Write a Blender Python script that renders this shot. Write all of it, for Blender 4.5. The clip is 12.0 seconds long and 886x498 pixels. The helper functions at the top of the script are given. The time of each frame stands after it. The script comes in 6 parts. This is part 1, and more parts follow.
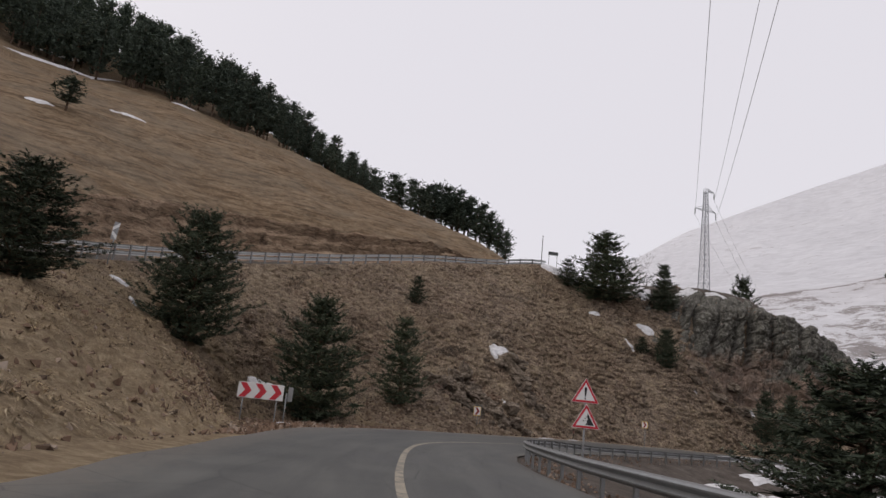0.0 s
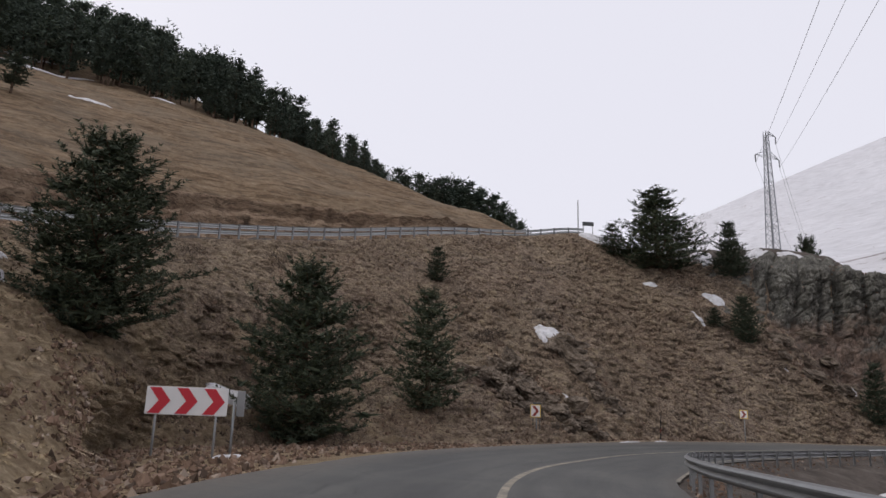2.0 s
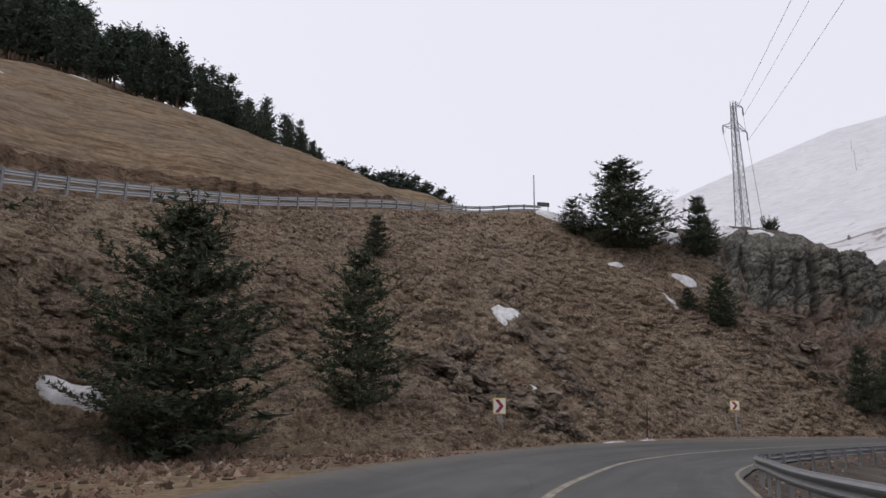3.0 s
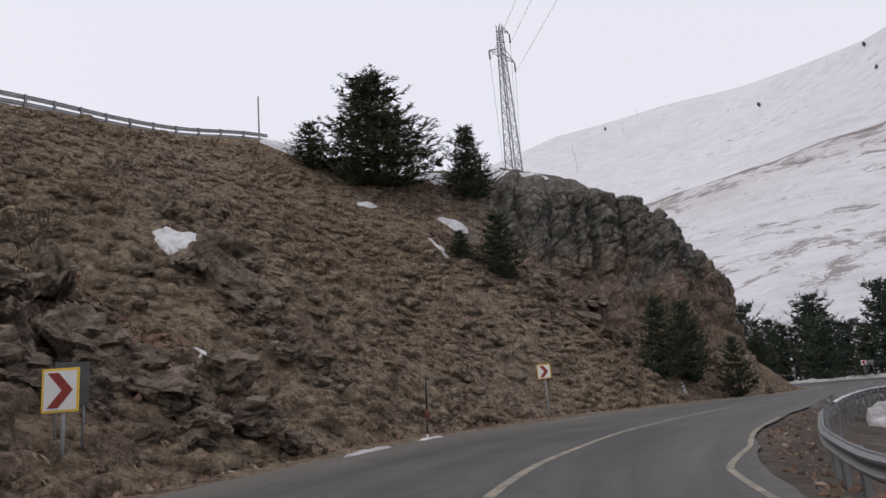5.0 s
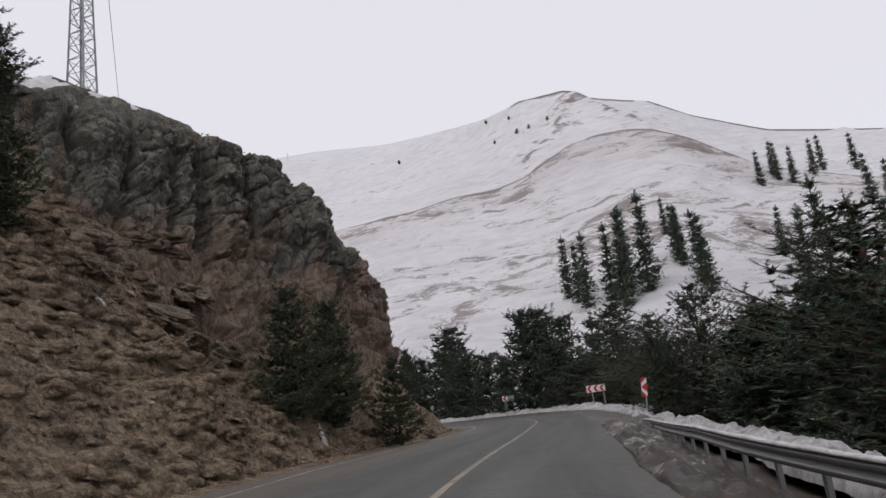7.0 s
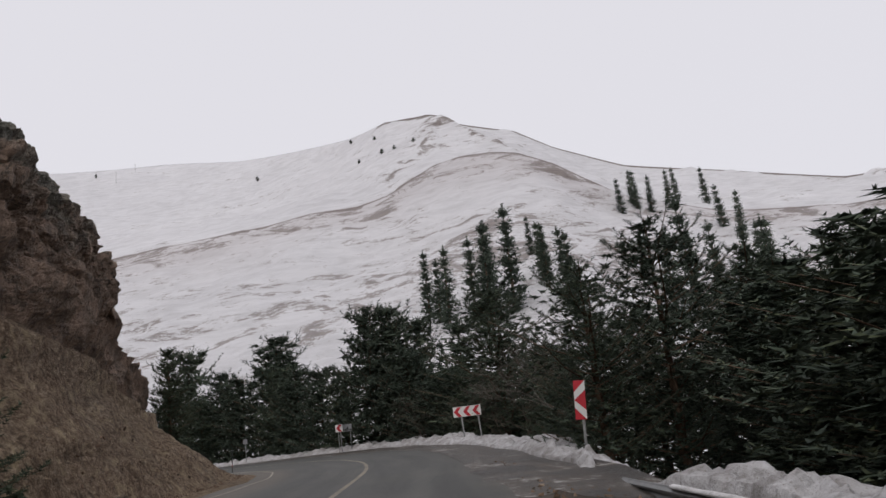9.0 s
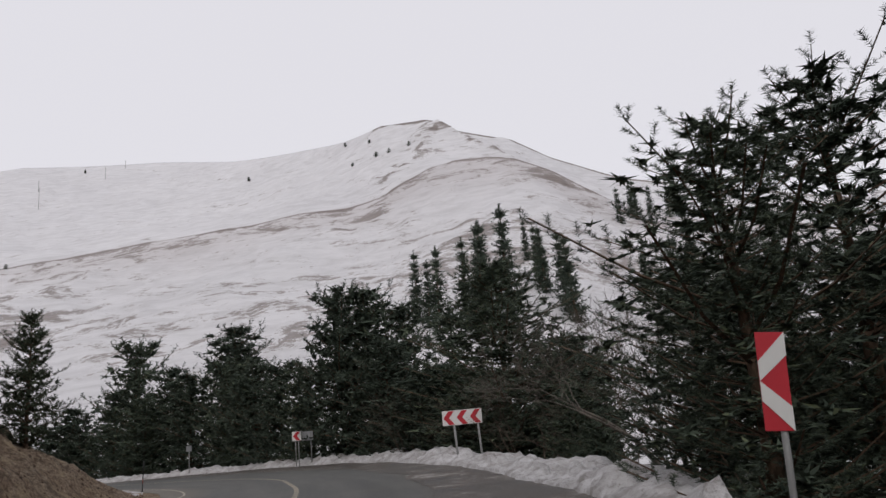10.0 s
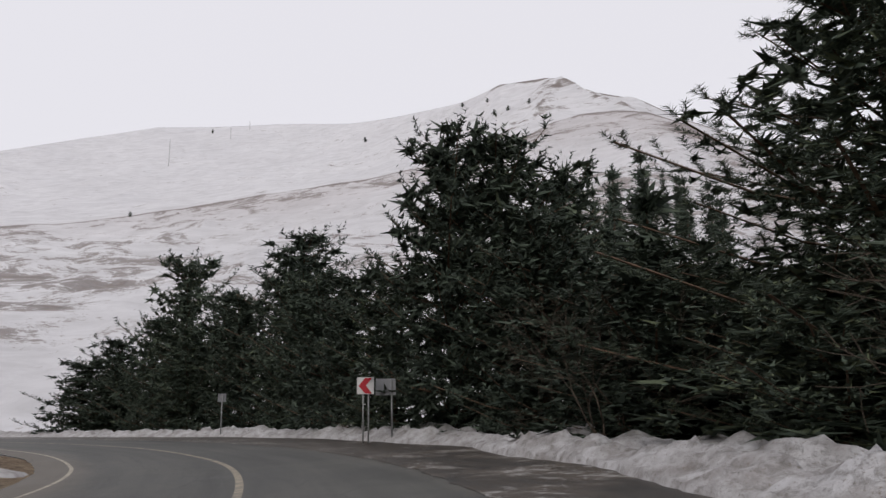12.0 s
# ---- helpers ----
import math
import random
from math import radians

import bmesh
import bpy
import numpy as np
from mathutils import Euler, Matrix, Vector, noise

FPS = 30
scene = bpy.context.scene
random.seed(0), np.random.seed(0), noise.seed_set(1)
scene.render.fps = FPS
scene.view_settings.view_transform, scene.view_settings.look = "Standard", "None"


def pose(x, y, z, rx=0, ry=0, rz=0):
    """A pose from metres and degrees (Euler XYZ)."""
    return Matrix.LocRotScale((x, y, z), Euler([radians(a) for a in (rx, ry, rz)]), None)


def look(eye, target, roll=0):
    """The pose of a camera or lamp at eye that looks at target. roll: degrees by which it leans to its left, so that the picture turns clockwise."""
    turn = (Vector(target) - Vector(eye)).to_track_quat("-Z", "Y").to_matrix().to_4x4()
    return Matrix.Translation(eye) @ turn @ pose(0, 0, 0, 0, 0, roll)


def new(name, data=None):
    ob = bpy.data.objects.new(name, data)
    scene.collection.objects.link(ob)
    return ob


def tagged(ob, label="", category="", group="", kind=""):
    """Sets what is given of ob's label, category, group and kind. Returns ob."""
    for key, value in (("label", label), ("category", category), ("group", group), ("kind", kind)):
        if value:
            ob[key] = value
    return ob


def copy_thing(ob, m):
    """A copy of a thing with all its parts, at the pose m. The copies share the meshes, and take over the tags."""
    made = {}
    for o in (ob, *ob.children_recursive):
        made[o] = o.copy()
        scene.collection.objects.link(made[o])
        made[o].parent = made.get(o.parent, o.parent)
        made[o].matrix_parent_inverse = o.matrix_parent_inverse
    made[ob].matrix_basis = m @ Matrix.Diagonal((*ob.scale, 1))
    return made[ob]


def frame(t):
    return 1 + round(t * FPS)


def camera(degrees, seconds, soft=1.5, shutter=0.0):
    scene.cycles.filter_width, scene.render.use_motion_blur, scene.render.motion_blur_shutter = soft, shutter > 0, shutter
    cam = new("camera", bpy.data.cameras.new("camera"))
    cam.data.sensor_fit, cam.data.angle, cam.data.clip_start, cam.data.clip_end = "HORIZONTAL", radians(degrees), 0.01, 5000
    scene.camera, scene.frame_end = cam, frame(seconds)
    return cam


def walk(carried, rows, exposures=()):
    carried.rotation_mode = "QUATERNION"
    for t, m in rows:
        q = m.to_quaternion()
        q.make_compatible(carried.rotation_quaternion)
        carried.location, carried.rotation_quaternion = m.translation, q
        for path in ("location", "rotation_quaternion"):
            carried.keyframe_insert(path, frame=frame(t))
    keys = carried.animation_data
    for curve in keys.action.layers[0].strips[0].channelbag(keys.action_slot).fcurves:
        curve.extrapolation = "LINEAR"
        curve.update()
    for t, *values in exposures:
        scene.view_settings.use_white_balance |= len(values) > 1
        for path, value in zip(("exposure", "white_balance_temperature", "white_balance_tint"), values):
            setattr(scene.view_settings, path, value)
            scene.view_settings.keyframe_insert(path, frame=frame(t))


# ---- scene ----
cam = camera(63.4, 12.0)
PATH = [
    (0, (1.36, 0.58, 1.427), (1.258, 2.529, 1.863), 6.0),
    (0.5, (0.792, 4.177, 1.402), (0.639, 6.124, 1.833), 5.0),
    (1, (0.238, 8.624, 1.413), (0.086, 10.569, 1.854), 3.8),
    (1.5, (-0.251, 12.469, 1.382), (-0.39, 14.416, 1.819), 2.9),
    (2, (-0.524, 16.948, 1.366), (-0.653, 18.894, 1.81), 2.1),
    (2.5, (-0.691, 21.71, 1.304), (-0.773, 23.66, 1.739), 1.5),
    (3, (-0.647, 26.76, 1.225), (-0.626, 28.709, 1.675), 0.7),
    (3.2, (-0.518, 28.604, 1.218), (-0.433, 30.556, 1.646), 0.4),
    (4.8, (3.593, 44.829, 0.796), (4.216, 46.68, 1.227), -4.5),
    (5, (4.265, 46.636, 0.854), (4.954, 48.464, 1.283), -4.7),
    (5.5, (6.469, 51.196, 0.84), (7.372, 52.926, 1.277), -6.0),
    (6, (9.671, 56.188, 0.956), (10.799, 57.778, 1.405), -6.7),
    (6.5, (13.016, 60.359, 1.037), (14.343, 61.783, 1.495), -6.7),
    (7, (18.006, 64.956, 1.098), (19.489, 66.222, 1.546), -6.9),
    (7.5, (22.449, 68.377, 1.109), (24.031, 69.516, 1.554), -8.1),
    (7.7, (24.387, 69.869, 1.039), (26.001, 70.963, 1.482), -8.3),
    (9.3, (43.998, 81.061, 1.003), (45.698, 81.992, 1.494), -7.5),
    (9.5, (46.507, 82.503, 0.903), (48.207, 83.431, 1.403), -7.5),
    (10, (52.536, 86.31, 1.023), (54.239, 87.227, 1.531), -5.6),
    (10.5, (58.241, 90.133, 1.04), (59.938, 91.09, 1.49), -3.2),
    (11, (64.129, 94.457, 0.945), (65.785, 95.48, 1.403), -3.1),
    (11.5, (69.638, 98.632, 1.08), (71.252, 99.723, 1.532), -3.8),
    (12, (74.78, 103.374, 1.04), (76.323, 104.564, 1.489), -1.2),
]

# ---- camera ----
walk(cam, [(t, look(eye, target, roll)) for t, eye, target, roll in PATH],
     exposures=((0, 0.02, 6600, 9), (1.5, 0.08, 6450, 9), (2.5, 0.15, 6300, 9), (5.5, 0.15, 6350, 8), (7, 0.08, 6450, 8), (9.5, 0.02, 6550, 7), (12, 0.1, 6550, 7)))

# ---- world and light: a bright, even overcast ----
world = bpy.data.worlds.new("overcast")
scene.world = world
world.use_nodes = True
wn, wl = world.node_tree.nodes, world.node_tree.links
sky = wn.new("ShaderNodeTexSky")
sky.sky_type, sky.sun_disc = "NISHITA", False
sky.sun_elevation, sky.sun_rotation = radians(35), radians(-60)
sky.air_density, sky.dust_density = 1.0, 4.0
cloud = wn.new("ShaderNodeMixRGB")
cloud.inputs[0].default_value = 0.93
cloud.inputs[2].default_value = (8.3, 8.05, 8.75, 1)
wl.new(sky.outputs[0], cloud.inputs[1])
wl.new(cloud.outputs[0], wn["Background"].inputs[0])
wn["Background"].inputs[1].default_value = 0.095
sun = new("sun", bpy.data.lights.new("sun", "SUN"))
sun.data.energy, sun.data.angle, sun.data.color = 0.7, radians(25), (1.0, 0.96, 0.9)
sun.matrix_world = look((-60, 40, 90), (30, 80, 0))


# ---- helpers ----
def part(name, bm, material, parent=None, label="", smooth=False):
    me = bpy.data.meshes.new(name)
    bm.to_mesh(me)
    bm.free()
    if material:
        me.materials.append(material)
    if smooth:
        me.polygons.foreach_set("use_smooth", [True] * len(me.polygons))
    ob = new(name, me)
    if parent:
        ob.parent = parent
    if label:
        tagged(ob, label)
    return ob


def mesh_part(name, verts, faces, material, parent=None, smooth=False, label=""):
    me = bpy.data.meshes.new(name)
    me.from_pydata([tuple(v) for v in verts], [], [tuple(f) for f in faces])
    me.materials.append(material)
    if smooth:
        me.polygons.foreach_set("use_smooth", [True] * len(me.polygons))
    ob = new(name, me)
    if parent:
        ob.parent = parent
    if label:
        tagged(ob, label)
    return ob


def thing(name, m, label, category, group="", kind=""):
    ob = new(name)
    ob.matrix_world = m
    return tagged(ob, label, category, group, kind)


def box(bm, size, at=(0, 0, 0), rot=None, bevel=0.0):
    m = Matrix.Translation(at) @ (rot or Matrix.Identity(4)) @ Matrix.Diagonal((*size, 1))
    r = bmesh.ops.create_cube(bm, size=1, matrix=m)
    if bevel:
        es = {e for v in r["verts"] for e in v.link_edges}
        bmesh.ops.bevel(bm, geom=list(es), offset=bevel, segments=2, affect="EDGES", profile=0.5)


def tube(bm, a, b, r0, r1=None, n=8):
    a, b = Vector(a), Vector(b)
    d = b - a
    m = Matrix.Translation((a + b) / 2) @ d.to_track_quat("Z", "Y").to_matrix().to_4x4()
    bmesh.ops.create_cone(bm, cap_ends=True, segments=n, radius1=r0, radius2=r0 if r1 is None else r1, depth=d.length, matrix=m)


def catmull(points, n):
    """A smooth line through the points, with n steps a span."""
    p = np.array(points, float)
    p = np.vstack([2 * p[0] - p[1], p, 2 * p[-1] - p[-2]])
    t = np.linspace(0, 1, n, endpoint=False)[:, None]
    out = []
    for i in range(1, len(p) - 2):
        a, b, c, d = p[i - 1:i + 3]
        out.append(0.5 * (2 * b + (c - a) * t + (2 * a - 5 * b + 4 * c - d) * t ** 2 + (3 * b - a - 3 * c + d) * t ** 3))
    out.append(p[-2][None])
    return np.vstack(out)


# ---- materials ----
class Nodes:
    def __init__(self, name):
        self.m = bpy.data.materials.new(name)
        self.m.use_nodes = True
        self.n, self.l = self.m.node_tree.nodes, self.m.node_tree.links
        self.b = self.n["Principled BSDF"]

    def add(self, kind, **values):
        nd = self.n.new(kind)
        for k, v in values.items():
            nd.inputs[k.replace("_", " ")].default_value = v
        return nd

    def coords(self, scale=(1, 1, 1), kind="Object"):
        c, mp = self.n.new("ShaderNodeTexCoord"), self.n.new("ShaderNodeMapping")
        mp.inputs["Scale"].default_value = scale
        self.l.new(c.outputs[kind], mp.inputs[0])
        return mp.outputs[0]

    def world(self, scale=(1, 1, 1)):
        g, mp = self.n.new("ShaderNodeNewGeometry"), self.n.new("ShaderNodeMapping")
        mp.inputs["Scale"].default_value = scale
        self.l.new(g.outputs["Position"], mp.inputs[0])
        return mp.outputs[0]

    def noise(self, vec, scale, detail=5.0, rough=0.6, distort=0.0):
        nd = self.add("ShaderNodeTexNoise", Scale=scale, Detail=detail, Roughness=rough, Distortion=distort)
        self.l.new(vec, nd.inputs["Vector"])
        return nd.outputs["Fac"]

    def ramp(self, fac, stops):
        nd = self.n.new("ShaderNodeValToRGB")
        e = nd.color_ramp.elements
        while len(e) < len(stops):
            e.new(0.5)
        for el, (p, c) in zip(e, stops):
            el.position = p
            el.color = (*c, 1) if len(c) == 3 else c
        self.l.new(fac, nd.inputs[0])
        return nd.outputs[0]

    def mix(self, fac, a, b, kind="MIX"):
        nd = self.n.new("ShaderNodeMixRGB")
        nd.blend_type = kind
        for sock, v in zip(nd.inputs, (fac, a, b)):
            if hasattr(v, "is_linked"):
                self.l.new(v, sock)
            elif isinstance(v, (int, float)):
                sock.default_value = v
            else:
                sock.default_value = (*v, 1)
        return nd.outputs[0]

    def math(self, op, a, b=0.0):
        nd = self.n.new("ShaderNodeMath")
        nd.operation = op
        for sock, v in zip(nd.inputs, (a, b)):
            if hasattr(v, "is_linked"):
                self.l.new(v, sock)
            else:
                sock.default_value = v
        return nd.outputs[0]

    def bump(self, height, strength=0.4, distance=0.05):
        nd = self.add("ShaderNodeBump", Strength=strength, Distance=distance)
        self.l.new(height, nd.inputs["Height"])
        self.l.new(nd.outputs[0], self.b.inputs["Normal"])

    def done(self, colour=None, rough=0.8, metal=0.0, spec=0.3):
        if colour is not None:
            if hasattr(colour, "is_linked"):
                self.l.new(colour, self.b.inputs["Base Color"])
            else:
                self.b.inputs["Base Color"].default_value = (*colour, 1)
        if hasattr(rough, "is_linked"):
            self.l.new(rough, self.b.inputs["Roughness"])
        else:
            self.b.inputs["Roughness"].default_value = rough
        self.b.inputs["Metallic"].default_value = metal
        self.b.inputs["Specular IOR Level"].default_value = spec
        return self.m


def plain(name, colour, rough=0.6, metal=0.0, wear=0.25, scale=6.0):
    """Painted or bare stuff with light dirt and uneven gloss."""
    k = Nodes(name)
    v = k.coords()
    f = k.noise(v, scale, 6, 0.65)
    g = k.noise(v, scale * 9, 3, 0.6)
    dirt = k.mix(k.math("MULTIPLY", f, wear * 1.6), colour, tuple(c * 0.35 + 0.02 for c in colour))
    col = k.mix(k.math("MULTIPLY", g, wear), dirt, tuple(min(1, c * 1.25 + 0.02) for c in colour))
    k.bump(g, 0.08, 0.01)
    return k.done(col, k.math("ADD", k.math("MULTIPLY", f, 0.3), rough - 0.15), metal)


def earth_material():
    """Dry winter grass over brown soil and scree."""
    k = Nodes("dry_slope")
    v = k.world()
    big = k.noise(v, 0.09, 5, 0.6)
    mid = k.noise(v, 0.6, 6, 0.7, 0.6)
    streak = k.noise(k.world((1, 1, 1.8)), 2.0, 7, 0.72, 0.6)
    fine = k.noise(v, 5.5, 6, 0.78, 0.4)
    soil = k.ramp(mid, [(0.3, (0.14, 0.1, 0.075)), (0.5, (0.25, 0.182, 0.136)), (0.72, (0.36, 0.275, 0.205))])
    grass = k.ramp(streak, [(0.3, (0.15, 0.108, 0.073)), (0.5, (0.34, 0.255, 0.172)), (0.7, (0.54, 0.43, 0.295))])
    col = k.mix(k.ramp(big, [(0.38, (0, 0, 0)), (0.6, (1, 1, 1))]), soil, grass)
    grey = k.ramp(k.noise(v, 0.16, 4, 0.6), [(0.52, (0, 0, 0)), (0.66, (1, 1, 1))])
    col = k.mix(k.math("MULTIPLY", grey, 0.6), col, (0.17, 0.145, 0.128))
    ruddy = k.ramp(k.noise(v, 0.12, 5, 0.65, 0.8), [(0.44, (0, 0, 0)), (0.58, (1, 1, 1))])
    col = k.mix(k.math("MULTIPLY", ruddy, 0.5), col, (0.21, 0.125, 0.078))
    stone = k.ramp(k.noise(v, 4.5, 2, 0.5), [(0.62, (0, 0, 0)), (0.68, (1, 1, 1))])
    col = k.mix(k.math("MULTIPLY", stone, 0.5), col, (0.26, 0.23, 0.2))
    # relief shade is put into the colour as well: hollows dark, tussock tops pale
    col = k.mix(0.5, col, k.ramp(fine, [(0.4, (0.06, 0.045, 0.034)), (0.5, (0.26, 0.195, 0.145)), (0.6, (0.62, 0.5, 0.37))]))
    clump = k.noise(v, 1.5, 6, 0.72, 0.5)
    col = k.mix(k.ramp(clump, [(0.36, (0.6, 0.6, 0.6)), (0.46, (0, 0, 0))]), col, (0.07, 0.05, 0.038))
    col = k.mix(k.ramp(clump, [(0.53, (0, 0, 0)), (0.64, (0.85, 0.85, 0.85))]), col, (0.46, 0.36, 0.24))
    xyz = k.n.new("ShaderNodeSeparateXYZ")
    k.l.new(v, xyz.inputs[0])
    zone = k.math("ADD", k.math("MULTIPLY", k.math("SUBTRACT", 60.0, xyz.outputs["Y"]), 0.027), k.math("MULTIPLY", k.math("SUBTRACT", k.noise(v, 0.25, 5, 0.65, 0.4), 0.5), 2.6))
    straw = k.ramp(streak, [(0.32, (0.17, 0.12, 0.075)), (0.5, (0.39, 0.29, 0.18)), (0.66, (0.62, 0.5, 0.33))])
    col = k.mix(k.math("MULTIPLY", k.ramp(zone, [(0.15, (0, 0, 0)), (0.6, (1, 1, 1))]), 0.9), col, k.mix(0.3, straw, (0.34, 0.25, 0.17)))
    k.bump(k.math("ADD", k.math("ADD", streak, k.math("MULTIPLY", clump, 1.2)), k.math("MULTIPLY", fine, 0.5)), 1.0, 0.85)
    col = k.mix(1.0, col, (1.32, 1.33, 1.33), "MULTIPLY")
    return k.done(col, 0.95, 0, 0.1)


def hill_material():
    """Short tawny pasture with contour-wise terracing by cattle."""
    k = Nodes("pasture")
    v = k.world()
    band = k.noise(k.world((0.35, 0.35, 2.4)), 0.55, 5, 0.65, 0.7)
    big = k.noise(v, 0.04, 4, 0.6)
    fine = k.noise(v, 3.5, 5, 0.75)
    col = k.ramp(band, [(0.38, (0.075, 0.05, 0.032)), (0.47, (0.17, 0.115, 0.073)), (0.6, (0.33, 0.24, 0.16))])
    col = k.mix(k.math("MULTIPLY", big, 0.5), col, (0.175, 0.115, 0.07))
    col = k.mix(0.3, col, k.ramp(fine, [(0.35, (0.05, 0.03, 0.015)), (0.7, (0.27, 0.19, 0.1))]))
    clump = k.noise(k.world((1, 1, 1.6)), 0.9, 7, 0.78, 0.5)
    col = k.mix(k.ramp(clump, [(0.38, (0.55, 0.55, 0.55)), (0.48, (0, 0, 0))]), col, (0.07, 0.053, 0.038))
    col = k.mix(k.ramp(clump, [(0.52, (0, 0, 0)), (0.64, (0.6, 0.6, 0.6))]), col, (0.33, 0.265, 0.18))
    col = k.mix(k.math("MULTIPLY", k.ramp(k.noise(v, 0.1, 5, 0.65, 0.5), [(0.45, (0, 0, 0)), (0.62, (1, 1, 1))]), 0.35), col, (0.16, 0.14, 0.11))
    k.bump(k.math("ADD", band, k.math("ADD", k.math("MULTIPLY", clump, 0.7), k.math("MULTIPLY", fine, 0.35))), 0.8, 0.5)
    return k.done(col, 0.95, 0, 0.1)


def cut_material():
    k = Nodes("bank_cut")
    v = k.world((1, 1, 1.7))
    f = k.noise(v, 0.7, 7, 0.72, 0.8)
    g = k.noise(v, 6, 4, 0.7)
    col = k.ramp(f, [(0.3, (0.13, 0.09, 0.065)), (0.46, (0.33, 0.23, 0.155)), (0.68, (0.5, 0.375, 0.26))])
    col = k.mix(k.math("MULTIPLY", g, 0.35), col, (0.06, 0.04, 0.028))
    # shade below the overhanging ledges, painted as thin dark contour lines
    ledge_line = k.noise(k.world((0.3, 0.3, 1.6)), 0.6, 6, 0.62, 0.5)
    col = k.mix(k.ramp(ledge_line, [(0.475, (0, 0, 0)), (0.495, (0.85, 0.85, 0.85)), (0.515, (0, 0, 0))]), col, (0.045, 0.032, 0.024))
    k.bump(k.math("ADD", k.math("ADD", f, k.math("MULTIPLY", ledge_line, 2.0)), k.math("MULTIPLY", g, 0.4)), 1.0, 0.6)
    return k.done(col, 0.95, 0, 0.1)


def rock_material(name="cliff_rock", tone=1.0):
    """Weathered volcanic rock: grey with rust below and olive lichen above."""
    k = Nodes(name)
    v = k.world()
    f = k.noise(v, 0.22, 7, 0.65, 0.5)
    g = k.noise(k.world((1, 1, 0.6)), 1.6, 7, 0.72, 0.3)
    h = k.noise(v, 12, 5, 0.72)
    z = k.n.new("ShaderNodeSeparateXYZ")
    k.l.new(v, z.inputs[0])
    level = k.math("ADD", k.math("MULTIPLY", z.outputs["Z"], 0.03), k.math("MULTIPLY", f, 0.6))
    rust = k.ramp(g, [(0.35, (0.16, 0.106, 0.078)), (0.65, (0.4, 0.27, 0.195))])
    grey = k.ramp(g, [(0.36, (0.05, 0.049, 0.042)), (0.48, (0.13, 0.127, 0.107)), (0.62, (0.27, 0.262, 0.22))])
    col = k.mix(k.ramp(level, [(0.62, (0, 0, 0)), (0.7, (1, 1, 1))]), rust, grey)
    seam = k.ramp(k.noise(k.world((1, 1, 0.5)), 0.8, 7, 0.62, 1.0), [(0.465, (0, 0, 0)), (0.49, (0.8, 0.8, 0.8)), (0.515, (0, 0, 0))])
    col = k.mix(seam, col, (0.022, 0.02, 0.018))
    stain = k.noise(k.world((1, 1, 0.1)), 0.9, 5, 0.7, 0.2)
    col = k.mix(k.math("MULTIPLY", k.ramp(stain, [(0.54, (0, 0, 0)), (0.64, (1, 1, 1))]), 0.6), col, (0.04, 0.036, 0.033))
    col = k.mix(0.3, col, k.ramp(h, [(0.32, (0.04, 0.036, 0.032)), (0.68, (0.34, 0.31, 0.27))]))
    col = k.mix(1 - tone, col, (0.035, 0.031, 0.028))
    k.bump(k.math("ADD", g, k.math("MULTIPLY", h, 0.35)), 1.0, 0.4)
    return k.done(col, 0.9, 0, 0.2)


def outcrop_material():
    """Broken grey-brown rock with pale weathered faces and crevice shade painted as dark seams."""
    k = Nodes("outcrop_rock")
    v = k.world()
    g = k.noise(k.world((1, 1, 1.5)), 1.3, 7, 0.7, 0.6)
    h = k.noise(v, 9, 5, 0.75)
    col = k.ramp(g, [(0.38, (0.04, 0.031, 0.024)), (0.48, (0.15, 0.118, 0.09)), (0.62, (0.33, 0.268, 0.208))])
    # darkness of crevices, drawn into the colour as thin lines
    seam = k.ramp(k.noise(k.world((1, 1, 2.5)), 0.9, 6, 0.6, 1.2), [(0.47, (0, 0, 0)), (0.495, (0.9, 0.9, 0.9)), (0.52, (0, 0, 0))])
    col = k.mix(seam, col, (0.03, 0.026, 0.023))
    col = k.mix(0.3, col, k.ramp(h, [(0.36, (0.035, 0.027, 0.021)), (0.66, (0.4, 0.32, 0.25))]))
    k.bump(k.math("ADD", g, k.math("MULTIPLY", h, 0.4)), 1.0, 0.25)
    return k.done(col, 0.92, 0, 0.15)


def snow_material(name="snow", dirt=0.3):
    k = Nodes(name)
    v = k.world()
    f = k.noise(v, 1.3, 6, 0.65)
    g = k.noise(v, 18, 4, 0.6)
    col = k.ramp(f, [(0.3, (0.62 - 0.42 * dirt, 0.6 - 0.42 * dirt, 0.59 - 0.42 * dirt)), (0.62, (0.8 - 0.3 * dirt, 0.79 - 0.3 * dirt, 0.8 - 0.3 * dirt))])
    col = k.mix(k.math("MULTIPLY", k.ramp(g, [(0.58, (0, 0, 0)), (0.75, (1, 1, 1))]), dirt), col, (0.2, 0.17, 0.14))
    grime = k.ramp(k.noise(v, 4.0, 6, 0.75, 0.4), [(0.52, (0, 0, 0)), (0.66, (1, 1, 1))])
    col = k.mix(k.math("MULTIPLY", grime, 0.62 * dirt), col, (0.21, 0.19, 0.17))
    k.bump(k.math("ADD", k.math("ADD", f, k.math("MULTIPLY", grime, 0.3)), k.math("MULTIPLY", g, 0.3)), 0.6, 0.18)
    return k.done(col, 0.7, 0, 0.3)


